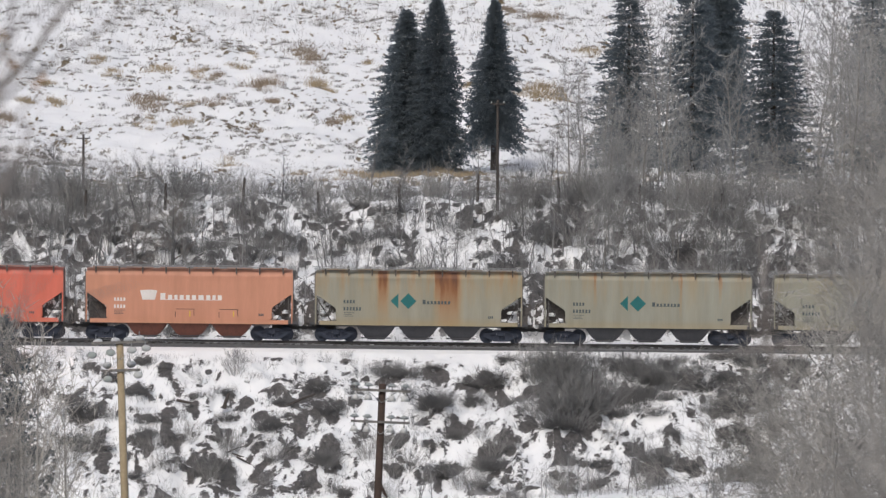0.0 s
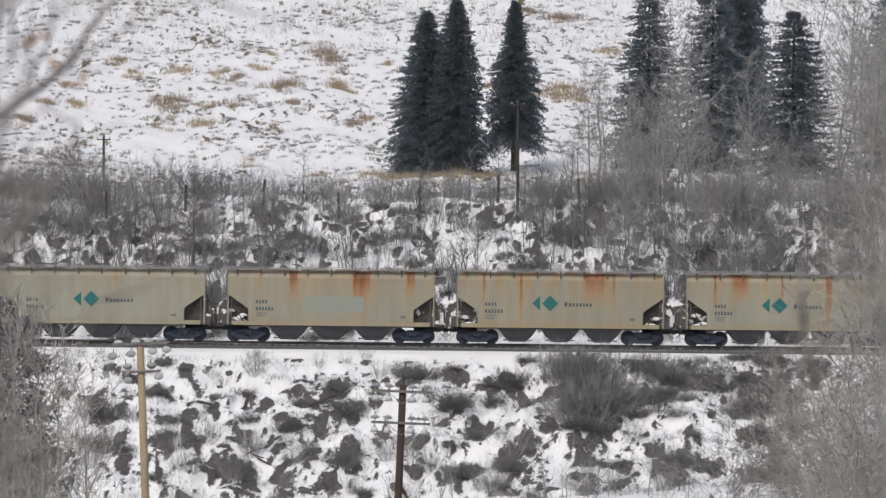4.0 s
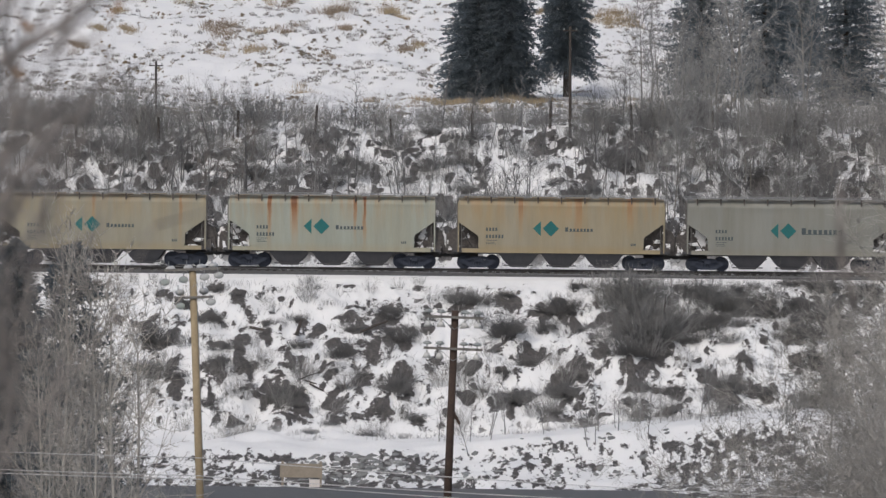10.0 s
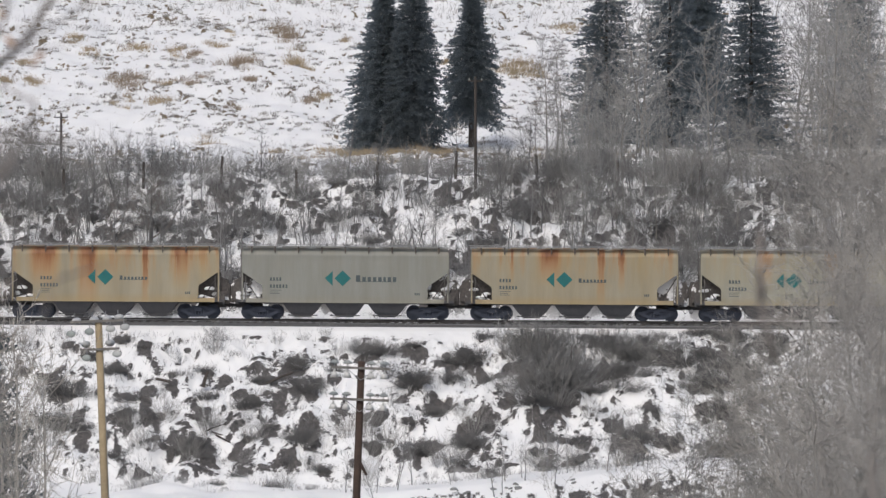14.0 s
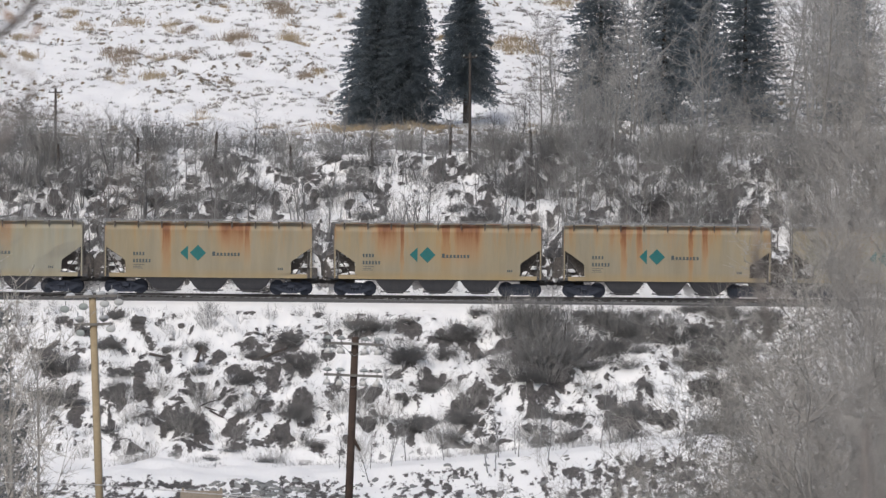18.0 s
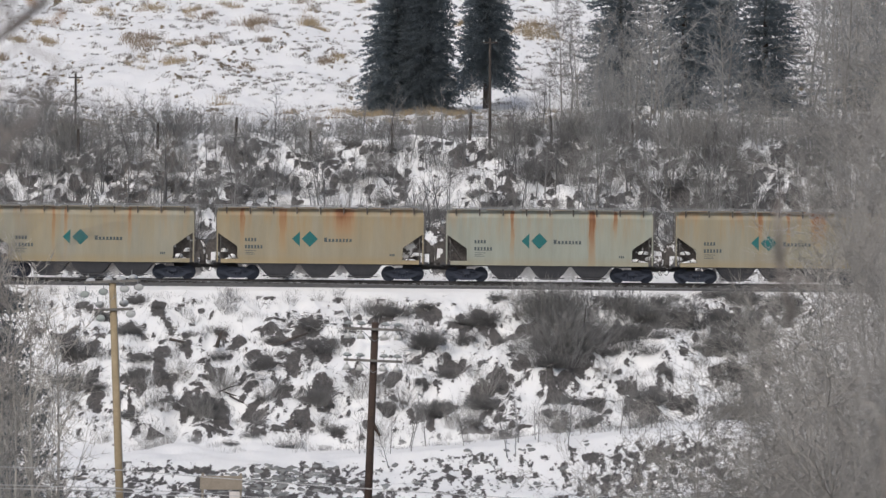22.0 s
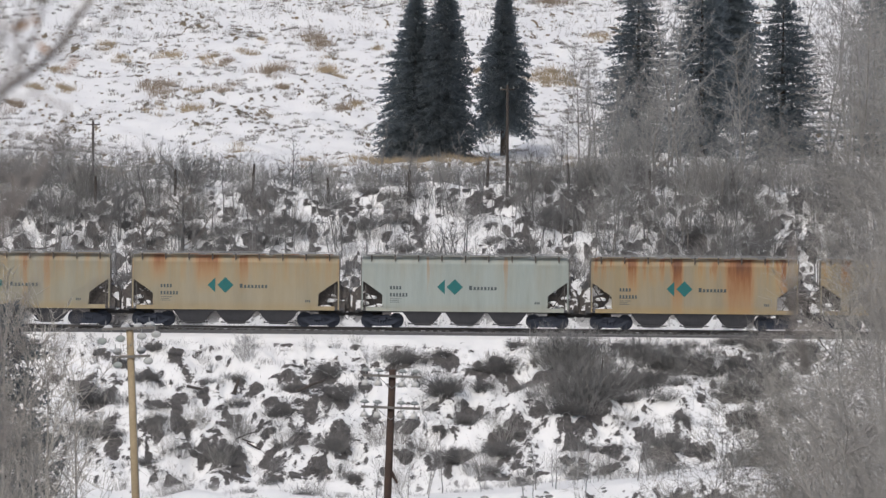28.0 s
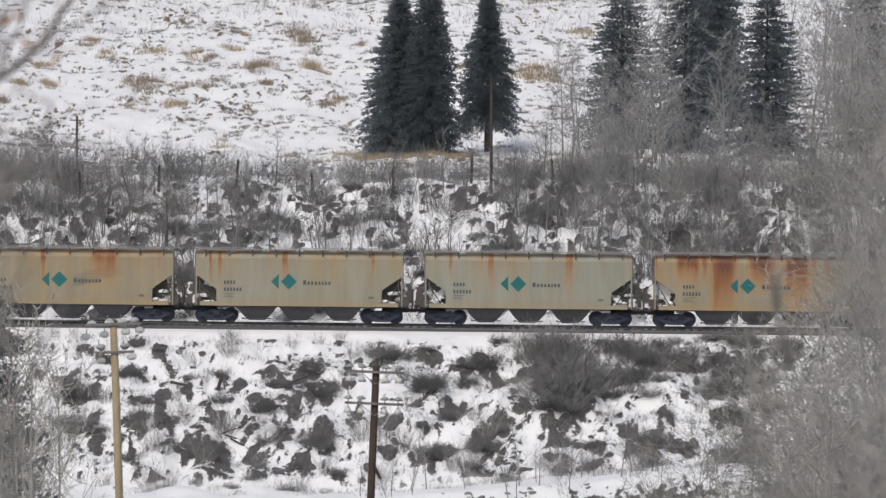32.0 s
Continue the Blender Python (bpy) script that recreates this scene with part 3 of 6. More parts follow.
def build_track():
    track = thing("railway_track", pose(0, TRACK_Y, 0), "single railway track on dark ballast in a snowy cutting", "railway track", kind="structure")
    for side in (-0.755, 0.755):
        g = Geo()
        out = [(-0.07, -0.17), (0.07, -0.17), (0.07, -0.155), (0.012, -0.13), (0.012, -0.045), (0.036, -0.03), (0.036, -0.006), (0.028, 0.0), (-0.028, 0.0),
               (-0.036, -0.006), (-0.036, -0.03), (-0.012, -0.045), (-0.012, -0.13), (-0.07, -0.155)]
        n = len(out)
        g.add([(x, side + y, z) for x in (-650, 650) for y, z in out], [tuple(range(n)), tuple(reversed(range(n, 2 * n)))] + [(i, (i + 1) % n, n + (i + 1) % n, n + i) for i in range(n)])
        part("rail", g, RAIL_STEEL, track, "worn steel rail, dark brown web")
    g = Geo()
    xs = list(np.arange(-60, 60, 0.5))
    xs = [-650, -300, -100] + xs + [60, 100, 300, 650]
    prof = [(-1.95, -0.80), (-1.5, -0.34), (-1.2, -0.20), (1.2, -0.20), (1.5, -0.3), (1.95, -0.62)]
    rows = []
    for x in xs:
        j = random.uniform(-0.05, 0.05)
        rows.append([(x, y + (j if abs(y) > 1.3 else 0), z + random.uniform(-0.02, 0.02)) for y, z in prof])
    m = len(prof)
    g.add([p for r in rows for p in r], [(i * m + k, (i + 1) * m + k, (i + 1) * m + k + 1, i * m + k + 1) for i in range(len(rows) - 1) for k in range(m - 1)])
    part("ballast_bed", g, BALLAST, track)
    tie = Geo().box(-0.11, 0.11, -1.3, 1.3, -0.33, -0.172, 0.01).mesh("tie", TIE_WOOD)
    for i in range(200):
        part("tie", tie, TIE_WOOD, track, m=pose((i - 100) * 0.53, random.uniform(-0.04, 0.04), 0, 0, 0, random.uniform(-1.5, 1.5)))


build_track()

# ---- the train: one kind of covered hopper wagon ----
PITCH = 14.71
WHEEL = 0.457


def mesh_set():
    """The meshes of a wagon, made once and shared. Along x; its near side is at -y; z from the rail."""
    k = {}
    # shell: straight sides, ends cut back under sloping floors, a low crowned roof
    side = [(-6.58, 3.98), (-6.58, 2.98), (-6.45, 2.92), (-5.36, 2.16), (-5.30, 2.06), (-5.30, 1.42), (-5.22, 1.36), (-5.22, 1.12),
            (5.22, 1.12), (5.22, 1.36), (5.30, 1.42), (5.30, 2.06), (5.36, 2.16), (6.45, 2.92), (6.58, 2.98), (6.58, 3.98)]
    k["body"] = Geo().slab(side, -1.52, 1.52).mesh("body", PAINT)
    # the roof sheets roll over from the sides
    half = [(1.52, 3.98), (1.515, 4.12), (1.47, 4.26), (1.38, 4.38), (1.22, 4.46), (0.8, 4.55), (0, 4.60)]
    roof = [(-y, z) for y, z in half] + [(y, z) for y, z in half[-2::-1]]
    n = len(roof)
    g = Geo().add([(x, y, z) for x in (-6.58, 6.58) for y, z in roof], [(i, i + 1, n + i + 1, n + i) for i in range(n - 1)] + [tuple(range(n)), tuple(reversed(range(n, 2 * n)))])
    k["roof"] = g.mesh("roof", PAINT)
    k["side_seam"] = Geo().box(-0.012, 0.012, -1.529, -1.519, 1.42, 3.96).mesh("side_seam", PAINT)
    k["corner_post"] = Geo().box(6.55, 6.63, -1.535, -1.44, 1.10, 4.30).mesh("corner_post", PAINT)
    k["side_sill"] = Geo().box(-6.35, 6.35, -1.56, -1.50, 1.06, 1.33, 0.02).box(-5.3, 5.3, -1.575, -1.56, 1.30, 1.345).mesh("side_sill", PAINT)
    k["belt_rail"] = Geo().box(-6.57, 6.57, -1.532, -1.52, 3.955, 3.985).mesh("belt_rail", PAINT)
    k["roof_bracket"] = Geo().slab([(-0.05, 4.66), (-0.05, 4.40), (-0.02, 4.22), (0.02, 4.22), (0.05, 4.40), (0.05, 4.66)], -1.57, -1.46).mesh("roof_bracket", BRACKET)
    g = Geo().box(-6.85, 6.85, -0.32, 0.32, 4.76, 4.80)
    for x in np.linspace(-6.4, 6.4, 9):
        g.box(x - 0.03, x + 0.03, -0.3, -0.24, 4.56, 4.76).box(x - 0.03, x + 0.03, 0.24, 0.3, 4.56, 4.76)
    k["roof_walkway"] = g.mesh("roof_walkway", GALVANISED)
    k["edge_walkway"] = Geo().box(-6.70, 6.70, -1.60, -1.25, 4.655, 4.705).box(-6.70, 6.70, -1.50, -1.46, 4.575, 4.605).mesh("edge_walkway", GALVANISED)
    k["hatch_cover"] = Geo().slab([(-0.85, 4.6), (0.85, 4.6), (0.8, 4.70), (-0.8, 4.70)], -0.98, -0.42).mesh("hatch_cover", PAINT)
    g = Geo()
    levels = [(1.36, 1.40, 1.12), (1.28, 1.37, 1.02), (1.14, 1.31, 0.84), (0.96, 1.22, 0.58), (0.76, 1.12, 0.36), (0.46, 1.0, 0.20)]
    g.add([(sx * a, sy * b, z) for a, b, z in levels for sx, sy in ((-1, -1), (1, -1), (1, 1), (-1, 1))],
          [(4 * j + i, 4 * j + (i + 1) % 4, 4 * j + 4 + (i + 1) % 4, 4 * j + 4 + i) for j in range(5) for i in range(4)] + [(20, 21, 22, 23)])
    k["underframe"] = Geo().box(-5.3, 5.3, -1.25, 1.25, 0.98, 1.09).box(-6.3, -5.3, -0.4, 0.4, 0.75, 1.09).box(5.3, 6.3, -0.4, 0.4, 0.75, 1.09).mesh("underframe", STEEL_DARK)
    k["hopper"] = g.mesh("hopper", SLOPE_STEEL)
    k["hopper_red"] = g.mesh("hopper", HOPPER_RED)
    k["outlet_gate"] = Geo().box(-0.95, 0.95, -1.12, -1.0, 0.22, 0.29).box(-0.55, 0.55, -1.0, 1.0, 0.15, 0.26).rod((-0.86, -1.16, 0.27), (-0.86, -0.8, 0.27), 0.06).mesh("outlet_gate", STEEL_DARK)
    # the end of the wagon: web, platform, ladder, posts
    g = Geo().slab([(5.28, 1.2), (6.70, 1.2), (6.70, 2.96), (6.5, 2.98), (5.28, 2.2)], -0.95, -0.92)
    k["end_web"] = g.mesh("end_web", END_STEEL)
    k["end_beam"] = Geo().box(6.45, 7.0, -1.42, 1.42, 1.10, 1.75, 0.04).box(6.95, 7.34, -0.85, 0.85, 0.95, 2.30, 0.14).box(6.72, 7.22, -0.7, 0.6, 2.2, 2.55, 0.12).mesh("end_beam", END_STEEL)
    k["end_hood"] = Geo().slab([(6.5, 1.2), (7.25, 1.2), (7.2, 2.05), (7.02, 2.45), (6.75, 2.66), (6.5, 2.72)], -1.05, 1.05).mesh("end_hood", END_STEEL)
    k["end_brace"] = Geo().rod((5.6, -1.45, 1.3), (6.6, -1.45, 2.88), 0.035).mesh("end_brace", WEB_STEEL)
    k["end_platform"] = Geo().box(5.5, 6.95, -1.5, 1.5, 1.08, 1.22).box(6.85, 7.0, -1.4, 1.4, 0.95, 1.25).mesh("end_platform", STEEL_DARK)
    g = Geo()
    for y in (-1.47, -1.05):
        g.box(6.64, 6.69, y - 0.025, y + 0.025, 1.0, 4.5)
    for z in np.arange(1.2, 4.5, 0.38):
        g.rod((6.665, -1.47, z), (6.665, -1.05, z), 0.014, n=5)
    k["ladder"] = g.mesh("ladder", LADDER_STEEL)
    g = Geo()
    g.box(6.35, 6.40, -1.5, -1.46, 1.2, 2.75).rod((6.2, -1.52, 1.5), (6.75, -1.52, 1.5), 0.016, n=5).rod((6.2, -1.52, 1.9), (6.75, -1.52, 1.9), 0.016, n=5)
    k["side_ladder"] = g.mesh("side_ladder", LADDER_STEEL)
    k["draft_sill"] = Geo().box(5.3, 7.05, -0.25, 0.25, 0.72, 1.10, 0.03).mesh("draft_sill", STEEL_DARK)
    k["coupler"] = Geo().box(7.0, 7.26, -0.10, 0.10, 0.78, 0.98, 0.03).box(7.18, 7.36, -0.17, 0.13, 0.72, 1.02, 0.05).mesh("coupler", STEEL_DARK)
    g = Geo()
    pts = [Vector((6.95 + 0.41 * u, -0.35, 0.86 - 0.36 * math.sin(math.pi * min(1, u * 0.98)) ** 0.8)) for u in np.linspace(0, 1, 9)]
    g.tube(pts, [0.028] * len(pts), 5)
    k["air_hose"] = g.mesh("air_hose", STEEL_DARK)
    g = Geo()
    ring = [Vector((6.98, 0.5 + 0.27 * math.cos(a), 3.3 + 0.27 * math.sin(a))) for a in np.linspace(0, 6.2832, 15)]
    for a, b in zip(ring, ring[1:]):
        g.rod(a, b, 0.02, n=5)
    g.rod((6.98, 0.23, 3.3), (6.98, 0.77, 3.3), 0.015, n=5).rod((6.98, 0.5, 3.03), (6.98, 0.5, 3.57), 0.015, n=5).rod((6.8, 0.5, 3.3), (6.98, 0.5, 3.3), 0.03, n=5)
    k["brake_wheel"] = g.mesh("brake_wheel", STEEL_DARK)
    k["brake_cylinder"] = Geo().rod((5.7, 0.2, 1.75), (6.4, 0.2, 1.75), 0.2, n=10).box(5.75, 6.5, -0.5, -0.1, 1.25, 1.6, 0.05).mesh("brake_cylinder", STEEL_DARK)
    # bogie: two cast side frames, a bolster, springs, bearing caps
    g = Geo()
    for y in (-1.05, 0.95):
        g.slab([(-1.16, 0.40), (-1.16, 0.60), (-0.62, 0.68), (-0.42, 0.80), (0.42, 0.80), (0.62, 0.68), (1.16, 0.60), (1.16, 0.40), (0.70, 0.46), (0.5, 0.60), (-0.5, 0.60), (-0.70, 0.46)], y, y + 0.10)
        g.slab([(-1.06, 0.34), (-0.72, 0.47), (-0.40, 0.24), (0.40, 0.24), (0.72, 0.47), (1.06, 0.34), (0.78, 0.28), (0.45, 0.10), (-0.45, 0.10), (-0.78, 0.28)], y, y + 0.10)
        g.box(-0.62, 0.62, y + 0.101, y + 0.13, 0.20, 0.56)
        for x in (-0.34, 0.34):
            g.box(x - 0.06, x + 0.06, y, y + 0.10, 0.22, 0.62)
        for x in (-0.89, 0.89):
            g.wheel(x, y - 0.05 if y < 0 else y + 0.1, y if y < 0 else y + 0.15, WHEEL, 0.12, 10)
        for x in (-0.18, 0.0, 0.18):
            g.rod((x, y + 0.05, 0.18), (x, y + 0.05, 0.45), 0.06, n=8)
    g.box(-0.22, 0.22, -1.15, 1.15, 0.46, 0.72, 0.04)
    k["bogie"] = g.mesh("bogie", TRUCK_STEEL)
    g = Geo().rod((0, -0.8, 0), (0, 0.8, 0), 0.08, n=8)
    for s in (-1, 1):
        g.wheel(0, s * 0.755 - 0.065, s * 0.755 + 0.065, 0, WHEEL, 24)
        g.wheel(0, s * 0.69 - 0.015, s * 0.69 + 0.015, 0, WHEEL + 0.025, 24)
        for a in range(3):
            g.rod((0.2 * math.cos(a * 2.09), s * 0.82, 0.2 * math.sin(a * 2.09)), (0.2 * math.cos(a * 2.09), s * 0.835, 0.2 * math.sin(a * 2.09)), 0.05, n=6)
    k["wheelset"] = g.mesh("wheelset", TRUCK_STEEL)
    # lettering and marks as plain shapes and bars, set on the near side
    flat = lambda pts: Geo().slab(pts, -1.532, -1.524)
    k["logo_triangle"] = flat([(-1.80, 2.64), (-1.30, 2.16), (-1.30, 3.12)]).mesh("logo_triangle", TEAL)
    k["logo_diamond"] = flat([(-1.18, 2.64), (-0.66, 2.13), (-0.14, 2.64), (-0.66, 3.15)]).mesh("logo_diamond", TEAL)

    def bars(name, x0, z0, widths, h, gap, mat, level=True):
        """Lettering as a row of plain upright bars."""
        x, foot, comb = x0, z0 + h * 0.08, []
        for i, w in enumerate(widths):
            top = z0 + h * (1.0 if level or i == 0 else 0.74)
            comb += [(x + w * 0.12, foot), (x + w * 0.12, top), (x + w * 0.88, top), (x + w * 0.88, foot)]
            x += w + gap
        comb += [(comb[-1][0], z0), (comb[0][0], z0)]
        return Geo().slab(comb, -1.532, -1.524).mesh(name, mat)
    k["lettering"] = bars("lettering", 0.23, 2.46, [0.24, 0.18, 0.18, 0.18, 0.18, 0.14, 0.18, 0.18], 0.27, 0.05, LETTER, False)
    k["lettering_large"] = bars("lettering_large", 0.15, 2.42, [0.36, 0.28, 0.28, 0.28, 0.28, 0.2, 0.28, 0.28], 0.42, 0.06, LETTER, False)
    k["lettering_white"] = bars("lettering_white", -1.9, 2.55, [0.42, 0.36, 0.26, 0.34, 0.3, 0.34, 0.44, 0.34, 0.26, 0.34], 0.44, 0.07, WHITE_PAINT, False)
    k["reporting_mark"] = bars("reporting_mark", -4.83, 2.46, [0.15, 0.15, 0.15, 0.15], 0.21, 0.05, LETTER)
    k["reporting_mark_white"] = bars("reporting_mark", -4.83, 2.46, [0.15, 0.15, 0.15, 0.15], 0.21, 0.05, WHITE_PAINT)
    k["wagon_number_white"] = bars("wagon_number", -4.83, 2.00, [0.15, 0.15, 0.15, 0.15], 0.22, 0.05, WHITE_PAINT)
    k["wagon_number"] = bars("wagon_number", -4.83, 2.00, [0.15, 0.15, 0.15, 0.15, 0.15, 0.15], 0.22, 0.05, LETTER)
    g = Geo()
    for z, w in ((1.84, 0.7), (1.72, 0.55), (1.62, 0.62)):
        g.box(-4.8, -4.8 + w, -1.532, -1.524, z, z + 0.03)
    k["data_lines"] = g.mesh("data_lines", LETTER)
    k["capacity_mark"] = bars("capacity_mark", 4.45, 1.58, [0.1, 0.1, 0.1], 0.15, 0.02, LETTER)
    k["logo_white"] = flat([(-3.0, 2.55), (-2.2, 2.55), (-2.05, 3.15), (-2.5, 3.2), (-3.15, 3.15)]).mesh("logo_white", WHITE_PAINT)
    k["grab_mark"] = Geo().box(0.22, 0.29, -1.534, -1.524, 1.5, 1.86).mesh("grab_mark", YELLOW_PAINT)
    k["grab_rail"] = Geo().box(-0.7, -0.66, -1.54, -1.524, 1.45, 1.8).box(-0.66, 0.5, -1.54, -1.524, 1.96, 1.99).box(0.5, 0.53, -1.54, -1.524, 1.55, 1.99).mesh("grab_rail", WEB_STEEL)
    k["patch"] = Geo().box(-1.75, 2.1, -1.532, -1.524, 1.95, 2.95).mesh("patch", PATCH_PAINT)
    # snow caught on the end platforms
    for v in range(4):
        g = Geo()
        for _ in range(7):
            a, b, w, t = random.uniform(5.5, 6.55), random.choice((-1.3, -1.15, -1.05)) + random.uniform(-0.1, 0.15), random.uniform(0.14, 0.42), random.uniform(0.10, 0.26)
            foot = 1.22 if random.random() < 0.55 else random.uniform(1.35, 1.5 + 0.55 * (a - 5.3))
            ring = [(math.cos(6.2832 * q / 10), math.sin(6.2832 * q / 10), random.uniform(0.75, 1.2)) for q in range(10)]
            pts = [(a + c * w * r * e, b + sn * 0.16 * r * e, foot + h * t) for e, h in ((0.85, -0.15), (1.0, 0.3), (0.72, 0.8)) for c, sn, r in ring] + [(a, b, foot + t)]
            g.add(pts, [(q * 10 + i, q * 10 + (i + 1) % 10, q * 10 + 10 + (i + 1) % 10, q * 10 + 10 + i) for q in range(2) for i in range(10)] + [(20 + i, 20 + (i + 1) % 10, 30) for i in range(10)])
        k["snow_drift_%d" % v] = g.mesh("snow_drift", SNOW, smooth=True)
    return k


KIT = mesh_set()
CREAM, PALE, YELLOW, OCHRE = (0.328, 0.314, 0.250), (0.332, 0.329, 0.272), (0.342, 0.309, 0.230), (0.320, 0.283, 0.206)
GREEN_WHITE, GREY, BLUE_WHITE = (0.355, 0.382, 0.335), (0.27, 0.275, 0.25), (0.352, 0.404, 0.39)
RED, ORANGE = (0.68, 0.17, 0.115), (0.61, 0.285, 0.185)
# each wagon from the head: paint, lettering, overall rust, depth of the rust, and its own stains (place, half width, length)
WAGONS = [
    (RED, "white", 0.0, 0.6, []),
    (ORANGE, "white", 0.0, 0.6, []),
    (CREAM, "logo", 0.5, 1.0, [(-2.3, 0.35, 2.4), (1.9, 0.75, 3.0), (1.2, 0.2, 2.0)]),
    (PALE, "logo", 0.35, 0.7, [(-3.4, 0.1, 1.5), (2.1, 0.1, 2.0), (4.6, 0.1, 1.3)]),
    (PALE, "logo", 0.25, 0.6, [(0.9, 0.1, 1.0)]),
    (CREAM, "patch", 0.4, 1.0, [(-2.4, 0.3, 1.5), (1.8, 0.45, 2.2), (2.3, 0.25, 1.6), (5.1, 0.3, 1.2)]),
    (CREAM, "logo", 0.6, 0.85, [(-4.9, 0.1, 2.2), (-2.5, 0.12, 3.0), (2.2, 0.8, 1.6), (3.4, 0.12, 2.0)]),
    (PALE, "logo", 0.45, 0.9, [(2.5, 0.22, 3.3), (-0.5, 0.1, 2.0), (-3.2, 0.6, 1.4), (-4.8, 0.12, 2.2)]),
    (YELLOW, "logo", 0.5, 0.8, [(-3.5, 0.15, 3.0), (0.2, 1.3, 1.1), (4.3, 0.15, 2.2), (5.0, 0.3, 1.2)]),
    (CREAM, "logo", 0.35, 0.6, [(-0.6, 0.1, 1.8), (5.0, 0.1, 2.2)]),
    (GREEN_WHITE, "logo", 0.35, 0.95, [(-4.0, 0.12, 2.2), (-2.4, 0.22, 2.2), (1.5, 0.1, 2.0), (2.1, 0.1, 2.2)]),
    (YELLOW, "logo", 0.5, 0.7, [(-2.6, 0.15, 1.8), (1.1, 0.25, 2.0), (4.4, 0.2, 1.6)]),
    (GREY, "large", 0.05, 0.5, []),
    (YELLOW, "logo", 0.65, 0.95, [(-4.6, 0.9, 1.8), (-1.8, 0.6, 2.8), (1.9, 0.2, 3.0), (4.2, 0.5, 1.8)]),
    (GREY, "large", 0.05, 0.5, []),
    (YELLOW, "logo", 0.6, 0.95, [(1.7, 0.22, 2.6), (-1.6, 0.7, 1.5), (3.0, 0.2, 1.8), (-4.0, 0.1, 1.5)]),
    (PALE, "logo", 0.4, 0.65, [(-2.5, 0.5, 1.8), (1.7, 0.4, 1.6)]),
    (OCHRE, "logo", 0.5, 0.95, [(-2.7, 0.3, 2.8), (1.5, 0.9, 1.6), (2.5, 0.2, 2.0)]),
    (OCHRE, "logo", 0.6, 0.95, [(-3.3, 0.7, 1.8), (-2.3, 0.12, 3.0), (1.9, 0.9, 2.0), (0.5, 0.3, 2.2)]),
    (OCHRE, "logo", 0.65, 0.95, [(-2.8, 0.2, 3.0), (-1.8, 0.2, 2.2), (1.5, 0.15, 3.1), (2.4, 0.2, 2.4)]),
    (CREAM, "logo", 0.5, 0.7, [(-2.4, 0.1, 2.6), (-1.6, 0.1, 2.4), (2.5, 0.1, 2.0)]),
    (YELLOW, "logo", 0.5, 0.85, [(-5.0, 0.15, 1.8), (-2.4, 0.25, 2.2), (1.5, 0.7, 1.6)]),
    (GREEN_WHITE, "logo", 0.35, 0.95, [(-2.4, 0.12, 2.2), (2.7, 0.22, 2.8), (4.2, 0.1, 1.2)]),
    (CREAM, "logo", 0.5, 0.85, [(-1.2, 0.15, 1.8), (2.5, 0.5, 1.5), (0.6, 0.1, 1.8)]),
    (CREAM, "logo", 0.5, 0.75, [(-0.4, 0.3, 1.3), (1.5, 0.12, 3.0), (-4.5, 0.15, 1.2)]),
    (CREAM, "logo", 0.6, 0.65, [(-3.0, 0.4, 1.6), (1.2, 0.15, 2.6), (2.6, 0.2, 2.4)]),
    (YELLOW, "logo", 0.5, 0.85, [(-1.8, 0.8, 1.6), (0.5, 0.3, 1.6), (-4.9, 0.5, 1.3)]),
    (BLUE_WHITE, "logo", 0.2, 0.5, [(-2.4, 0.08, 1.6), (2.6, 0.1, 2.2)]),
    (OCHRE, "logo", 0.75, 1.02, [(-4.0, 0.35, 1.8), (-1.1, 0.35, 3.0), (2.9, 0.9, 3.2), (5.7, 0.2, 2.4)]),
    (OCHRE, "logo", 0.6, 0.9, [(-1.7, 0.15, 2.4), (2.2, 0.9, 2.0), (-5.0, 0.3, 1.5)]),
    (CREAM, "logo", 0.45, 0.85, [(-5.7, 0.1, 2.3), (-5.1, 0.12, 1.8), (-0.9, 0.2, 1.6), (4.7, 0.1, 1.8)]),
    (PALE, "logo", 0.45, 0.85, [(-2.4, 0.2, 1.9), (2.6, 0.25, 2.0), (-5.0, 0.1, 1.4)]),
    (OCHRE, "logo", 0.8, 1.12, [(-2.2, 0.8, 3.8), (0.3, 0.9, 1.8), (2.5, 0.8, 3.0), (-4.5, 0.8, 1.4)]),
    (CREAM, "logo", 0.5, 0.7, [(-2.5, 0.2, 1.8)]),
]
NAMES = {CREAM: "cream", PALE: "pale greenish cream", YELLOW: "yellowish cream", OCHRE: "ochre-stained cream", GREEN_WHITE: "greenish white", GREY: "dull grey",
         BLUE_WHITE: "pale bluish white", RED: "bright red", ORANGE: "faded orange"}
WAGON_OBJECTS, WHEELSETS = [], []


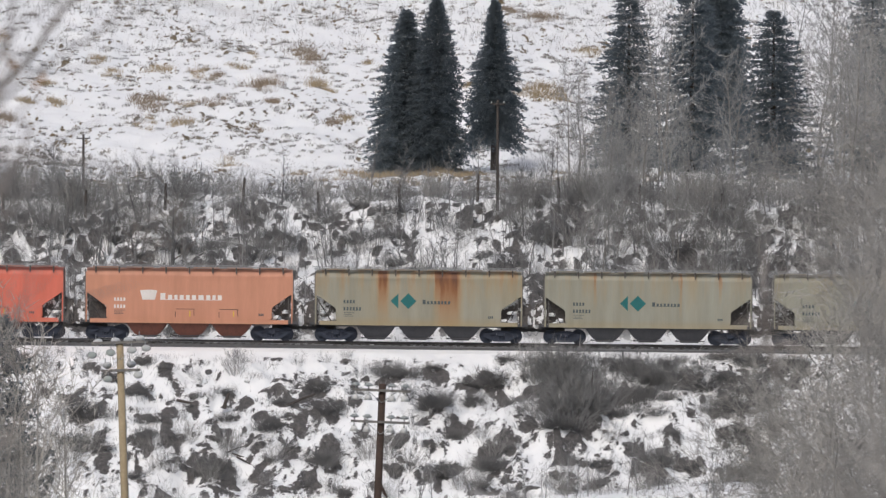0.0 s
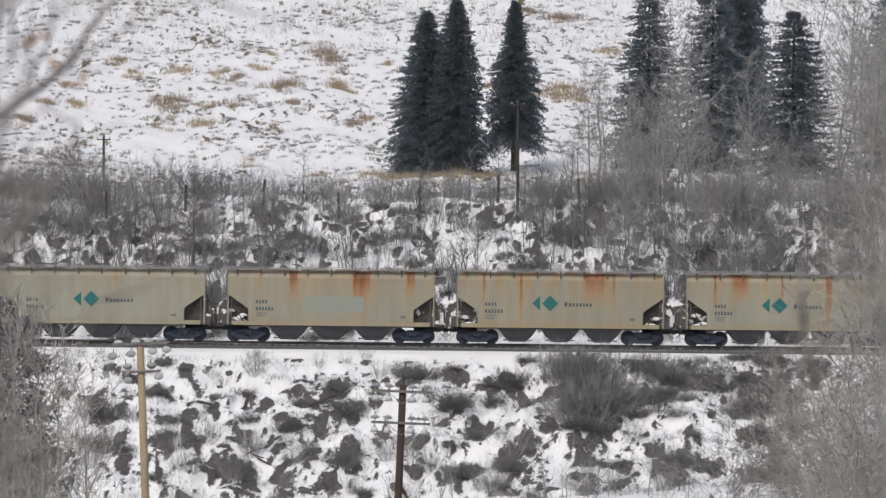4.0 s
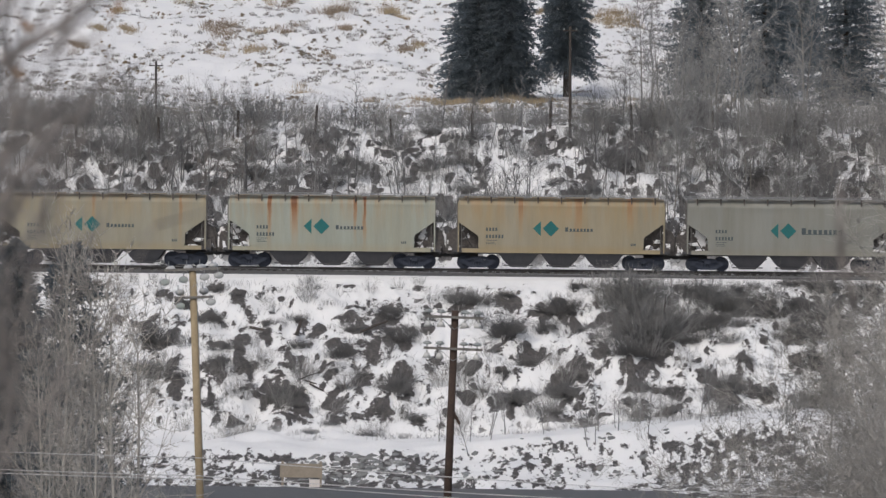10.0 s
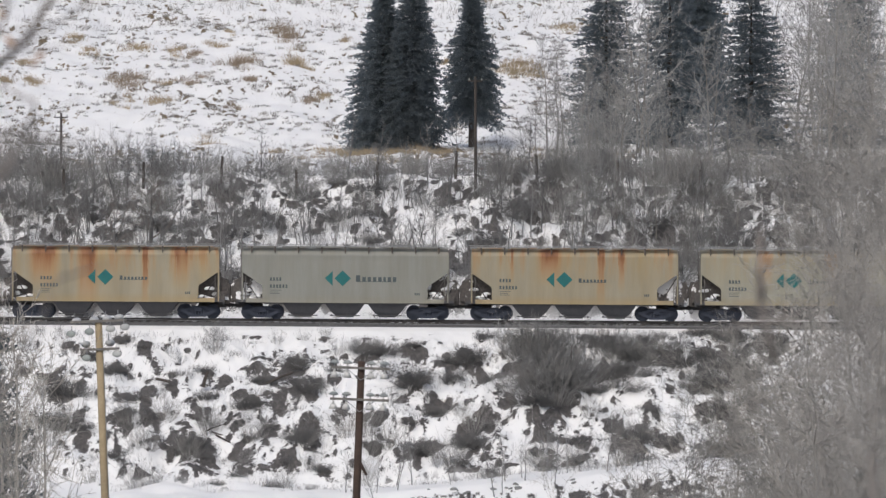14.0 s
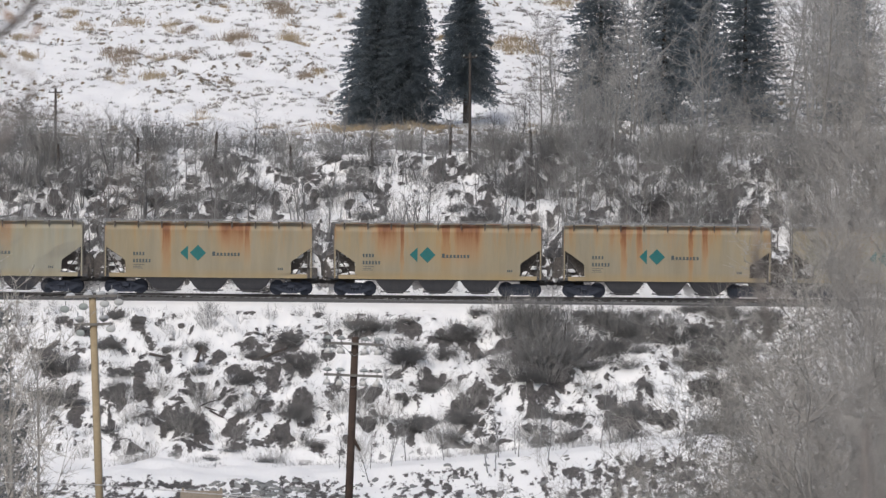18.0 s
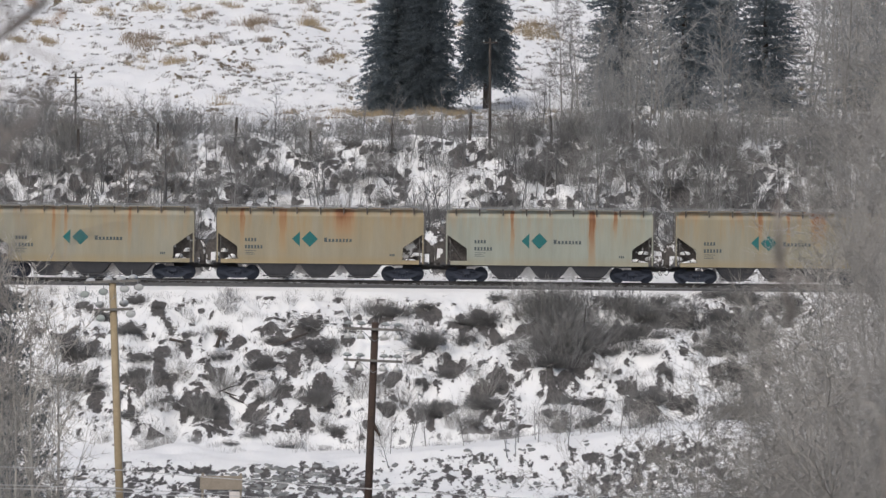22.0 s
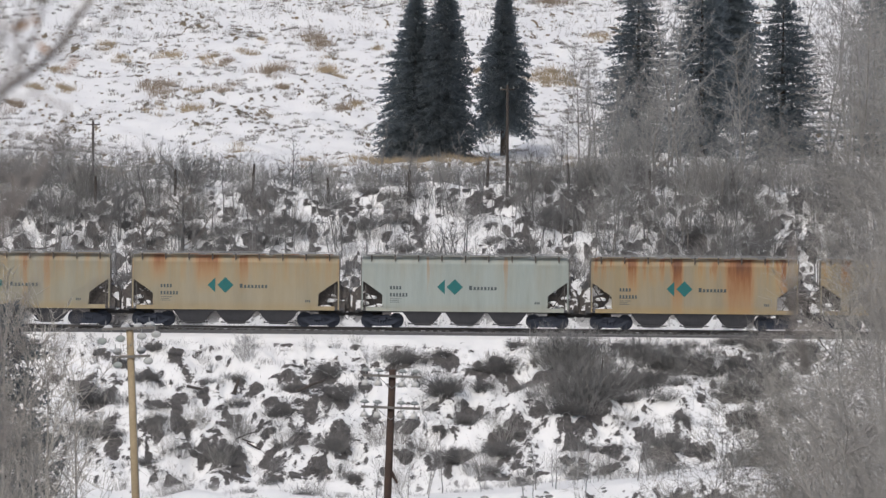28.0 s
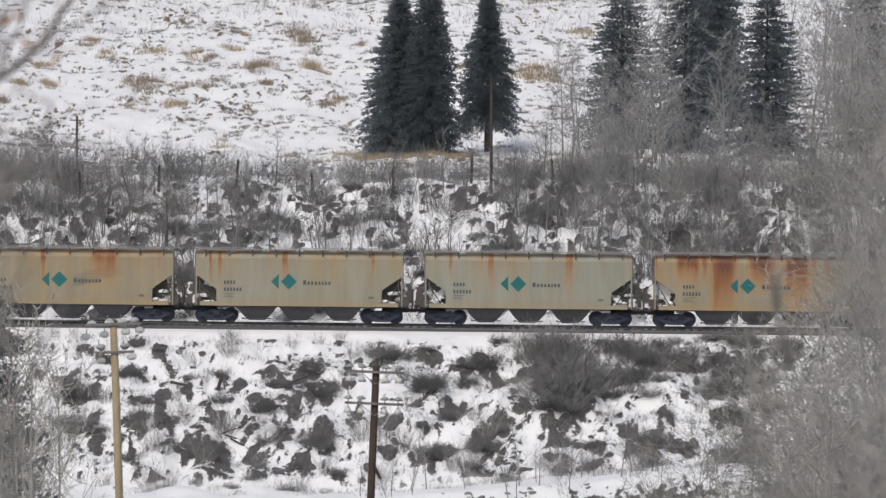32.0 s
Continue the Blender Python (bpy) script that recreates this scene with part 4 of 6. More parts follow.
def build_wagon(i, spec):
    paint, mark, rusty, depth, stains = spec
    worn = "heavy rust runs" if depth > 0.9 else "rust runs" if rusty > 0.3 else "clean sides"
    end = {"logo": "and teal diamond", "large": "and large dark lettering", "white": "and white lettering", "patch": "and blank grey patch"}[mark]
    car = thing("hopper_wagon", pose(0, TRACK_Y, 0), "%s hopper wagon with %s %s" % (NAMES[paint], worn, end), "railway wagon", "hopper wagons of the train")
    turn = pose(0, 0, 0, 0, 0, 180)
    flip = Matrix.Diagonal((-1, 1, 1, 1))
    painted = []

    def put(key, name=None, parent=car, m=None, label=""):
        return part(name or key, KIT[key], None, parent, label, m=m)
    body = put("body")
    painted.append(body)
    painted.append(put("roof"))
    for x in (-3.9, -0.1, 3.9):
        painted.append(put("side_seam", m=pose(x, 0, 0)))
    for m in (Matrix(), flip):
        painted.append(put("corner_post", m=m))
    for m in (None, turn):
        painted.append(put("side_sill", m=m))
        painted.append(put("belt_rail", m=m))
        put("edge_walkway", m=m)
        put("ladder", m=m)
        put("side_ladder", m=m)
        put("end_platform", m=m)
        put("end_beam", m=m)
        put("end_hood", m=m)
        put("draft_sill", m=m)
        put("coupler", m=m)
        put("air_hose", m=m)
        for turned in (Matrix(), Matrix.Diagonal((1, -1, 1, 1))):
            put("end_web", m=(m or Matrix()) @ turned)
            put("end_brace", m=(m or Matrix()) @ turned)
    for x in np.linspace(-6.0, 6.0, 9):
        put("roof_bracket", m=pose(x, 0, 0))
    put("ladder", m=flip)
    put("side_ladder", m=flip)
    put("brake_wheel")
    put("brake_cylinder")
    put("roof_walkway")
    put("underframe")
    for x in np.linspace(-5.4, 5.4, 6):
        painted.append(put("hatch_cover", m=pose(x, 0, 0)))
    for x in (-2.72, 0.0, 2.72):
        red = mark == "white"
        h = put("hopper_red" if red else "hopper", "hopper", m=pose(x, 0, 0), label="dark red hopper bottom" if red else "dark steel hopper bottom")
        put("outlet_gate", parent=h)
    rng = random.Random(100 + i)
    for m in (Matrix(), flip):
        if rng.random() < 0.85:
            tagged(put("snow_drift_%d" % rng.randrange(4), "snow_drift", m=m), "white snow lumps caught on the end platform", kind="stuff")
    for x in (-5.3, 5.3):
        b = put("bogie", m=pose(x, 0, 0), label="blue-black cast steel bogie")
        for dx in (-0.89, 0.89):
            WHEELSETS.append((i, put("wheelset", parent=b, m=pose(dx, 0, WHEEL))))
    if mark in ("logo", "large"):
        over = pose(0.5 if mark == "large" else 0.0, 0, 0)
        put("logo_triangle", label="teal triangle mark", m=over)
        put("logo_diamond", label="teal diamond mark", m=over)
        put("lettering" if mark == "logo" else "lettering_large", "lettering", m=over)
    elif mark == "patch":
        put("patch", "blank_patch", label="blank grey-green painted patch")
    else:
        put("logo_white", "logo", label="white emblem")
        put("lettering_white", "lettering")
        for x in (-0.2, 2.6):
            put("grab_mark", m=pose(x, 0, 0), label="yellow upright mark")
            put("grab_rail", m=pose(x, 0, 0))
    tone = "_white" if mark == "white" else ""
    put("reporting_mark" + tone, "reporting_mark")
    put("wagon_number" + tone, "wagon_number")
    tagged(put("data_lines"), kind="stuff")
    put("capacity_mark")
    stains = (stains + [(50.0, 0.1, 1.0)] * 4)[:4]
    for ob in painted:
        ob["paint"], ob["rusty"], ob["seed"], ob["depth"] = [float(c) for c in paint], float(rusty), float(i) + 0.37, float(depth)
        for n, s in enumerate(stains):
            ob["streak_%d" % n] = [float(c) for c in s]
    WAGON_OBJECTS.append(car)


for number, spec in enumerate(WAGONS):
    build_wagon(number, spec)


# ---- plants ----
def jitter(rng, s):
    return Vector((rng.gauss(0, s), rng.gauss(0, s), rng.gauss(0, s)))


def limb(g, rng, p, d, length, r, steps, wobble, lift, n=3, tip=0.3):
    """A bent, tapering limb; returns the points along it with their directions and radii."""
    pts, line, radii = [], [p], [r]
    for i in range(steps):
        d = (d + jitter(rng, wobble) + Vector((0, 0, lift))).normalized()
        p = p + d * (length / steps)
        line.append(p)
        radii.append(r * (1 - (1 - tip) * (i + 1) / steps))
        pts.append((p, d, radii[-1]))
    g.tube(line, radii, n)
    return pts


def bare_tree(seed, height, trunk_r, limbs, twigs, spread=0.8, first=0.3, fork=3, fine=0.006, reach=0.32, lift=0.10):
    """Trunk and crown of a leafless tree, as two meshes."""
    rng = random.Random(seed)
    trunk, crown = Geo(), Geo()
    stem = limb(trunk, rng, Vector((0, 0, -0.4)), Vector((0, 0, 1)), height + 0.4, trunk_r, 12, 0.05, 0.08, 6, 0.12)
    for i in range(limbs):
        u = first + (1 - first) * ((i + rng.random()) / limbs)
        p, d, r = stem[min(11, int(u * 12))]
        a = i * 2.4 + rng.uniform(-0.5, 0.5)
        out = Vector((math.cos(a) * spread, math.sin(a) * spread, rng.uniform(0.35, 0.9))).normalized()
        long = height * reach * (1.15 - u * 0.75) * rng.uniform(0.6, 1.2)
        for q, e, rb in limb(crown, rng, p, out, long, max(r * 0.55, fine * 1.6), 4, 0.16, lift):
            for _ in range(twigs):
                w = (e + jitter(rng, 0.55)).normalized()
                sub = limb(crown, rng, q, w, long * rng.uniform(0.25, 0.5), max(rb * 0.6, fine), 2, 0.2, lift)
                for s, f, _r in sub:
                    for _ in range(fork):
                        v = (f + jitter(rng, 0.6)).normalized()
                        limb(crown, rng, s, v, long * rng.uniform(0.10, 0.24), fine, 1, 0, 0)
    return trunk, crown


def bush(seed, stems, twigs, radius, height, thick, upright=0.4, lift=0.05):
    """A shrub of many thin stems that spring from one patch."""
    rng = random.Random(seed)
    g = Geo()
    for _ in range(stems):
        a, s = rng.uniform(0, 6.28), math.sqrt(rng.random())
        base = Vector((math.cos(a) * s * radius * 0.45, math.sin(a) * s * radius * 0.45, -0.15))
        d = Vector((math.cos(a) * s, math.sin(a) * s, upright + rng.random() * 0.8)).normalized()
        long = rng.uniform(0.6, 1.15) * math.hypot(radius * math.hypot(d.x, d.y), height * d.z)
        for q, e, r in limb(g, rng, base, d, long, thick, 2, 0.15, lift):
            for _ in range(twigs):
                limb(g, rng, q, (e + jitter(rng, 0.5)).normalized(), long * rng.uniform(0.2, 0.45), thick * 0.6, 1, 0, 0)
    return g


def spruce(seed, height, radius, power, first=0.02, gap=0.19, notch=0.0, upturn=0.0, boughs=10):
    """A spruce: trunk, and whorls of boughs hung with small flat sprays of needles."""
    rng = random.Random(seed)
    trunk = Geo().rod((0, 0, -0.5), (0, 0, height), 0.24, 0.01, 8)
    g = Geo()
    z = height * first
    while z < height - 0.1:
        u = (z - height * first) / (height * (1 - first))
        shape = (1 - u) ** power * (1.0 + 0.07 * math.sin(z * 2.3 + seed)) * min(1, 0.9 + u * 2.0) + 0.02
        if notch and abs(u - 0.70) < 0.05:
            shape *= 1 - notch
        for i in range(boughs):
            a = 6.283 * (i + rng.random() * 0.9) / boughs
            reach = radius * shape * (rng.uniform(0.62, 1.12) if upturn == 0 else rng.uniform(0.45, 1.15))
            if rng.random() < 0.05:
                continue
            out = Vector((math.cos(a), math.sin(a), 0))
            side = Vector((-out.y, out.x, 0))
            p = Vector((0, 0, z + rng.uniform(-0.2, 0.2) + 0.25 * reach))
            d = (out + Vector((0, 0, 0.45 * u - 0.30 + rng.uniform(-0.15, 0.15)))).normalized()
            m = max(3, int(reach / 0.2))
            for k in range(m):
                q = p + d * (reach / m)
                d = (d + Vector((0, 0, -0.05 * (1 - u) + (0.10 + upturn if k > m * 0.55 else -0.05))) + jitter(rng, 0.04)).normalized()
                wide = 0.05 + (0.36 - 0.2 * upturn) * (1 - k / m) * min(1, reach / 1.5)
                for _ in range(10):
                    c = q + side * rng.gauss(0, wide) + out * rng.gauss(0, 0.08) + Vector((0, 0, rng.gauss(-0.04, 0.07)))
                    t = (d + side * rng.gauss(0, 0.5)).normalized() * rng.uniform(0.12, 0.22)
                    g.add([c, c + t, c + t * 0.35 + jitter(rng, 0.035) - Vector((0, 0, rng.uniform(0.04, 0.11)))], [(0, 1, 2)])
                p = q
        z += gap * rng.uniform(0.8, 1.2)
    return trunk, g


def plant(name, parts, x, y, label, category, group="", turn=0.0, size=1.0, sink=0.0, lean=0.0, tall=1.0):
    ob = thing(name, pose(x, y, ground_z(x, y) - sink, 0, lean, turn), label, category, group)
    for pname, me in parts:
        c = new(pname, me)
        c.parent = ob
        c.scale = (size, size, size * tall)
    return ob


# spruces on the field behind the line: place, height, crown radius, form
SPRUCES = [(-3.05, 498.5, 13.3, 4.1, 0), (-0.70, 496.5, 13.8, 3.3, 1), (3.95, 506.0, 13.5, 3.35, 2), (14.9, 514.0, 14.3, 4.4, 3), (19.9, 510.0, 16.3, 4.4, 3),
           (25.4, 490.0, 12.8, 4.5, 3), (22.9, 527.0, 17.5, 3.6, 1), (34.7, 515.0, 16.0, 4.4, 3)]
FORMS = [spruce(11, 15.0, 3.0, 0.84, 0.02, 0.165, 0.0, 0.0, 12), spruce(12, 15.0, 3.0, 0.72, 0.02, 0.165, 0.0, 0.0, 12), spruce(13, 15.0, 3.0, 0.95, 0.17, 0.165, 0.3, 0.0, 12), spruce(14, 15.0, 3.0, 0.66, 0.02, 0.38, 0.0, 0.18, 12)]
FORMS = [(t.mesh("trunk", SPRUCE_BARK), c.mesh("crown", NEEDLES)) for t, c in FORMS]


def add_spruce(x, y, height, radius, form, label, sink=0.0, turn=0.0):
    t, c = FORMS[form]
    ob = thing("spruce_tree", pose(x, y, ground_z(x, y) - sink, 0, 0, turn), label, "tree", "spruce trees")
    for name, me in (("trunk", t), ("crown", c)):
        o = new(name, me)
        o.parent, o.scale = ob, (radius / 3, radius / 3, height / 15)
    return ob


for i, (x, y, height, radius, form) in enumerate(SPRUCES):
    add_spruce(x, y, height, radius, form, "narrow dark spruce with bare lower trunk on snow" if form == 2 else "tall dark blue-green spruce on the snowy field", turn=37.0 * i)
# two spruces low in the valley before the line
add_spruce(-12.6, 180.0, 17.0, 3.3, 3, "dark spruce in the valley among bare poplars", turn=20)
add_spruce(-15.0, 190.0, 17.4, 3.2, 0, "dark spruce in the valley among bare poplars", turn=80)

# aspens: six forms
ASPENS = []
for s, h in ((21, 10.0), (22, 9.0), (23, 11.0), (24, 8.0), (25, 10.0), (26, 9.5)):
    t, c = bare_tree(s, h, 0.085, 20, 2, 0.8, 0.15, 3, 0.011, 0.34)
    ASPENS.append((t.mesh("trunk", BARK_GREY), c.mesh("crown", TWIG_GREY), h))
rng = random.Random(5)
for i in range(14):
    t, c, h = ASPENS[i % 6]
    x = rng.uniform(7.0, 14.5)
    plant("aspen_tree", (("trunk", t), ("crown", c)), x, rng.uniform(437, 482), "slender leafless grey aspen in the grove", "tree", "aspens of the grove", rng.uniform(0, 360), rng.uniform(0.45, 0.8), 0.2, rng.uniform(-7, 7))
GROVE = [(8.9, 447, 0.95), (9.9, 470, 1.0), (11.6, 452, 0.62), (12.6, 480, 0.6), (14.0, 440, 0.55), (15.6, 462, 1.15), (16.4, 478, 1.4), (15.9, 445, 1.0),
         (16.9, 470, 1.35), (17.6, 450, 0.6), (19.4, 480, 0.55), (19.0, 442, 0.5), (20.6, 460, 0.55), (21.6, 475, 1.2), (20.3, 447, 0.9), (23.2, 462, 0.55),
         (25.0, 480, 0.6), (23.9, 450, 0.5), (29.6, 468, 1.2), (30.4, 490, 1.5), (29.0, 455, 1.2), (31.4, 474, 1.45), (32.2, 462, 1.3), (34.4, 480, 1.4), (29.8, 462, 1.3), (31.0, 440, 1.1),
         (27.9, 515, 1.5), (29.6, 500, 1.55), (32.6, 503, 1.6), (33.6, 496, 1.5), (35.0, 500, 1.6), (30.0, 508, 1.6), (31.8, 512, 1.65), (26.9, 516, 1.2), (33.0, 470, 1.4), (27.8, 520, 1.2)]
for i, (x, y, size) in enumerate(GROVE):
    t, c, h = ASPENS[i % 6]
    plant("aspen_tree", (("trunk", t), ("crown", c)), x, y, "leafless grey aspen in the grove beside the field", "tree", "aspens of the grove", rng.uniform(0, 360), size * 0.92, 0.2, rng.uniform(-5, 5))
for i, (x, y, size) in enumerate([(9.6, 433, 0.62), (11.4, 430, 0.55), (13.6, 428, 0.7), (15.1, 432, 0.75), (16.9, 427, 0.6), (18.2, 431, 0.8), (20.3, 428, 0.75), (22.0, 432, 0.8),
                                  (24.3, 429, 0.7), (26.1, 432, 0.8), (28.0, 428, 0.7), (30.2, 431, 0.85), (12.6, 436, 0.8), (17.0, 437, 0.9), (21.1, 436, 0.85), (25.2, 437, 0.9)]):
    t, c, h = ASPENS[(i + 3) % 6]
    plant("aspen_tree", (("trunk", t), ("crown", c)), x, y, "young leafless aspen on the snowy bank", "tree", "young aspens on the bank", rng.uniform(0, 360), size * 0.68, 0.2, rng.uniform(-6, 6))
# shrubs: mounds for the banks, upright willows for the field's edge
MOUNDS = [bush(50 + s, 250, 4, 1.0, 1.0, 0.010, 0.12).mesh("stem_crown", BRUSH) for s in range(5)]
WILLOWS = [bush(60 + s, 46, 3, 0.9, 2.0, 0.012, 0.9, 0.15).mesh("stem_crown", BRUSH_PALE) for s in range(4)]
GREY_WILLOWS = [bush(66 + s, 40, 3, 0.9, 1.7, 0.010, 1.0, 0.15).mesh("stem_crown", BRUSH_MID) for s in range(4)]
DARK_WILLOWS = [bush(70 + s, 46, 4, 1.2, 1.7, 0.016, 0.6, 0.1).mesh("stem_crown", BRUSH_DIM) for s in range(3)]
# saplings on the bank behind the line
SAPLINGS = []
for s in (31, 32, 33, 34):
    t, c = bare_tree(s, 3.6, 0.052, 11, 1, 0.5, 0.25, 2, 0.010, 0.30, 0.2)
    SAPLINGS.append((t.mesh("trunk", BRUSH if s < 33 else BRUSH_MID), c.mesh("crown", BRUSH if s < 33 else BRUSH_MID)))
for i in range(230):
    x = -36 + i * 0.31 + rng.uniform(-0.5, 0.5)
    t, c = SAPLINGS[i % 4]
    plant("sapling", (("trunk", t), ("crown", c)), x, rng.uniform(417, 434), "thin leafless sapling on the snowy bank", "tree", "saplings behind the line", rng.uniform(0, 360), rng.uniform(0.6, 1.25), 0.1, rng.uniform(-7, 7))
STEMS = []
for s in (35, 36, 37):
    t, c = bare_tree(s, 4.2, 0.06, 7, 1, 0.45, 0.35, 2, 0.011, 0.26, 0.2)
    STEMS.append((t.mesh("trunk", BRUSH), c.mesh("crown", BRUSH_MID)))
for i in range(110):
    x = rng.uniform(-36, 12)
    t, c = STEMS[i % 3]
    plant("sapling", (("trunk", t), ("crown", c)), x, rng.uniform(415, 431), "dark upright leafless sapling on the snowy bank", "tree", "saplings behind the line", rng.uniform(0, 360), rng.uniform(0.5, 1.0), 0.1, rng.uniform(-9, 9))
t, c = bare_tree(41, 3.4, 0.11, 14, 3, 1.0, 0.12, 3, 0.012, 0.5)
plant("hawthorn_tree", (("trunk", t.mesh("trunk", BRUSH)), ("crown", c.mesh("crown", BROWN_TWIG))), -18.1, 424.5, "small wide-crowned bare tree on the snowy bank", "tree", size=1.2)
plant("hawthorn_tree", (("trunk", t.mesh("trunk", BRUSH)), ("crown", c.mesh("crown", BROWN_TWIG))), -20.6, 422.5, "small brown-crowned bare tree on the snowy bank", "tree", turn=130, size=1.1)
for x, y, s in ((-18.6, 417.0, 1.5), (-16.9, 417.5, 1.2), (-29.0, 420.0, 1.4), (-26.5, 431.0, 1.3), (-31.5, 436.0, 1.6), (-29.5, 437.0, 1.4), (6.8, 428.5, 1.1)):
    plant("shrub", (("stem_crown", MOUNDS[int(s * 10) % 5]),), x, y, "broad dark leafless shrub on the snowy bank", "shrub", "shrubs behind the line", x * 40, s, 0.1, 0, 1.0)
plant("hawthorn_tree", (("trunk", t.mesh("trunk", BRUSH)), ("crown", c.mesh("crown", BRUSH))), -27.6, 446.0, "small wide-crowned bare tree beside the field", "tree", turn=70, size=0.95)

def clearing(x, y):
    """An open snow patch between the brush of the grove."""
    return 21.6 < x < 25.0 and y < 440


n = 0
for x, y, w, h, tilt in STANDS:
    if w * h < 0.14:
        continue
    for k in range(1 + int(w > 0.9)):
        plant("shrub", (("stem_crown", MOUNDS[n % 5]),), x + rng.uniform(-0.5, 0.5) * w, y + rng.uniform(-0.4, 0.6) * h, "low dark leafless shrub on the snowy embankment", "shrub",
              "shrubs on the embankment", rng.uniform(0, 360), min(w, 1.3) * rng.uniform(0.55, 0.8), 0.15, 0, rng.uniform(0.7, 1.2))
        n += 1
# the great willow clump beside the line
for i in range(28):
    y = rng.uniform(394.0, 401.5)
    x = 8.2 + rng.gauss(0, 1.15) + (y - 398) * -0.12
    plant("willow_shrub", (("stem_crown", DARK_WILLOWS[i % 3]),), x, y, "large dense leafless willow clump below the track", "shrub", "willow clump below the track", rng.uniform(0, 360), rng.uniform(0.95, 1.45), 0.1)
for i in range(9):
    x, y = rng.uniform(11.5, 14.5), rng.uniform(399.0, 402.2)
    plant("willow_shrub", (("stem_crown", DARK_WILLOWS[i % 3]),), x, y, "low dense leafless willow beside the great clump", "shrub", "willow clump below the track", rng.uniform(0, 360), rng.uniform(0.6, 0.95), 0.1)
for i in range(8):
    x, y = 8.0 + rng.gauss(0, 1.1), rng.uniform(398.5, 401.5)
    plant("willow_shrub", (("stem_crown", WILLOWS[i % 4]),), x, y, "pale fine-twigged willow atop the dense clump", "shrub", "willow clump below the track", rng.uniform(0, 360), rng.uniform(0.8, 1.1), 0.1)
for i in range(26):
    x, y = rng.choice(((12.5, 400.6), (15.0, 401.5), (17.3, 398.6), (19.8, 400.6), (13.2, 397.6))), 0
    x, y = x[0] + rng.gauss(0, 0.8), x[1] + rng.gauss(0, 0.8)
    plant("shrub", (("stem_crown", (DARK_WILLOWS + MOUNDS)[i % 8]),), x, y, "dark tangled leafless shrub on the snowy embankment", "shrub", "shrubs on the embankment", rng.uniform(0, 360), rng.uniform(0.5, 0.85), 0.1)
# brush along the field's edge and on the bank behind the line
for i in range(170):
    x = -36 + i * 0.44 + rng.uniform(-0.9, 0.9)
    y = rng.choice((rng.uniform(434, 446), rng.uniform(429, 437)))
    me = WILLOWS[i % 4] if rng.random() < 0.65 else DARK_WILLOWS[i % 3]
    plant("willow_shrub", (("stem_crown", me),), x, y, "upright leafless willow brush at the field's edge", "shrub", "brush at the field's edge", rng.uniform(0, 360), rng.uniform(0.7, 1.15) * (1.3 if x < -15 else 1.0), 0.1)
for i in range(95):
    x, y = rng.uniform(-36, 36), rng.uniform(414, 434)
    me = MOUNDS[i % 5] if rng.random() < 0.6 or x < 8 else DARK_WILLOWS[i % 3]
    plant("shrub", (("stem_crown", me),), x, y, "dark leafless shrub on the snowy bank behind the line", "shrub", "shrubs behind the line", rng.uniform(0, 360), rng.uniform(0.5, 1.0), 0.1, 0, rng.uniform(0.7, 1.1))
for i in range(58):
    x, y = rng.uniform(8, 35), rng.uniform(418, 462)
    if clearing(x, y):
        continue
    plant("brush_clump", (("stem_crown", (DARK_WILLOWS + WILLOWS)[i % 7]),), x, y, "tall grey leafless willow brush among the aspens", "shrub", "brush in the grove", rng.uniform(0, 360), rng.uniform(0.9, 1.5), 0.1)
for i in range(52):
    x, y = 4 + 24 * rng.random() ** 0.75, rng.uniform(416, 436)
    if clearing(x, y):
        continue
    plant("brush_clump", (("stem_crown", (DARK_WILLOWS + WILLOWS[:2])[i % 5]),), x, y, "tall leafless willow brush among the aspens", "shrub", "brush in the grove", rng.uniform(0, 360), rng.uniform(0.9, 1.5), 0.1)
for i in range(26):
    x, y = rng.uniform(9, 31), rng.uniform(416, 432)
    if clearing(x, y):
        continue
    t, c, h = ASPENS[(i * 5) % 6]
    plant("aspen_tree", (("trunk", t), ("crown", c)), x, y, "young leafless aspen on the snowy bank", "tree", "young aspens on the bank", rng.uniform(0, 360), rng.uniform(0.4, 0.62), 0.2, rng.uniform(-8, 8), 1.15)
for i in range(30):
    x, y = rng.uniform(-6, 26), rng.uniform(377, 386)
    t, c = SAPLINGS[i % 4]
    plant("sapling", (("trunk", t), ("crown", c)), x, y, "thin leafless sapling beside the snowy path", "tree", "saplings by the path", rng.uniform(0, 360), rng.uniform(0.5, 1.0), 0.1, rng.uniform(-9, 9))
for i in range(130):
    x, y = rng.uniform(-36, 9), rng.uniform(415, 433)
    plant("thin_shrub", (("stem_crown", GREY_WILLOWS[i % 4]),), x, y, "thin grey leafless shrub on the bank behind the line", "shrub", "thin shrubs behind the line", rng.uniform(0, 360), rng.uniform(0.6, 1.1), 0.1)
for i in range(60):
    x, y = rng.uniform(-26, 26), rng.uniform(386.5, 403.5)
    plant("thin_shrub", (("stem_crown", GREY_WILLOWS[i % 4]),), x, y, "thin grey leafless shrub on the snowy embankment", "shrub", "thin shrubs on the embankment", rng.uniform(0, 360), rng.uniform(0.35, 0.7), 0.1)
for i in range(44):
    x, y = rng.uniform(-24, 24), rng.uniform(384.5, 393)
    plant("thin_shrub", (("stem_crown", WILLOWS[i % 4]),), x, y, "thin tan leafless shrub low on the embankment", "shrub", "thin shrubs on the embankment", rng.uniform(0, 360), rng.uniform(0.5, 0.95), 0.1)


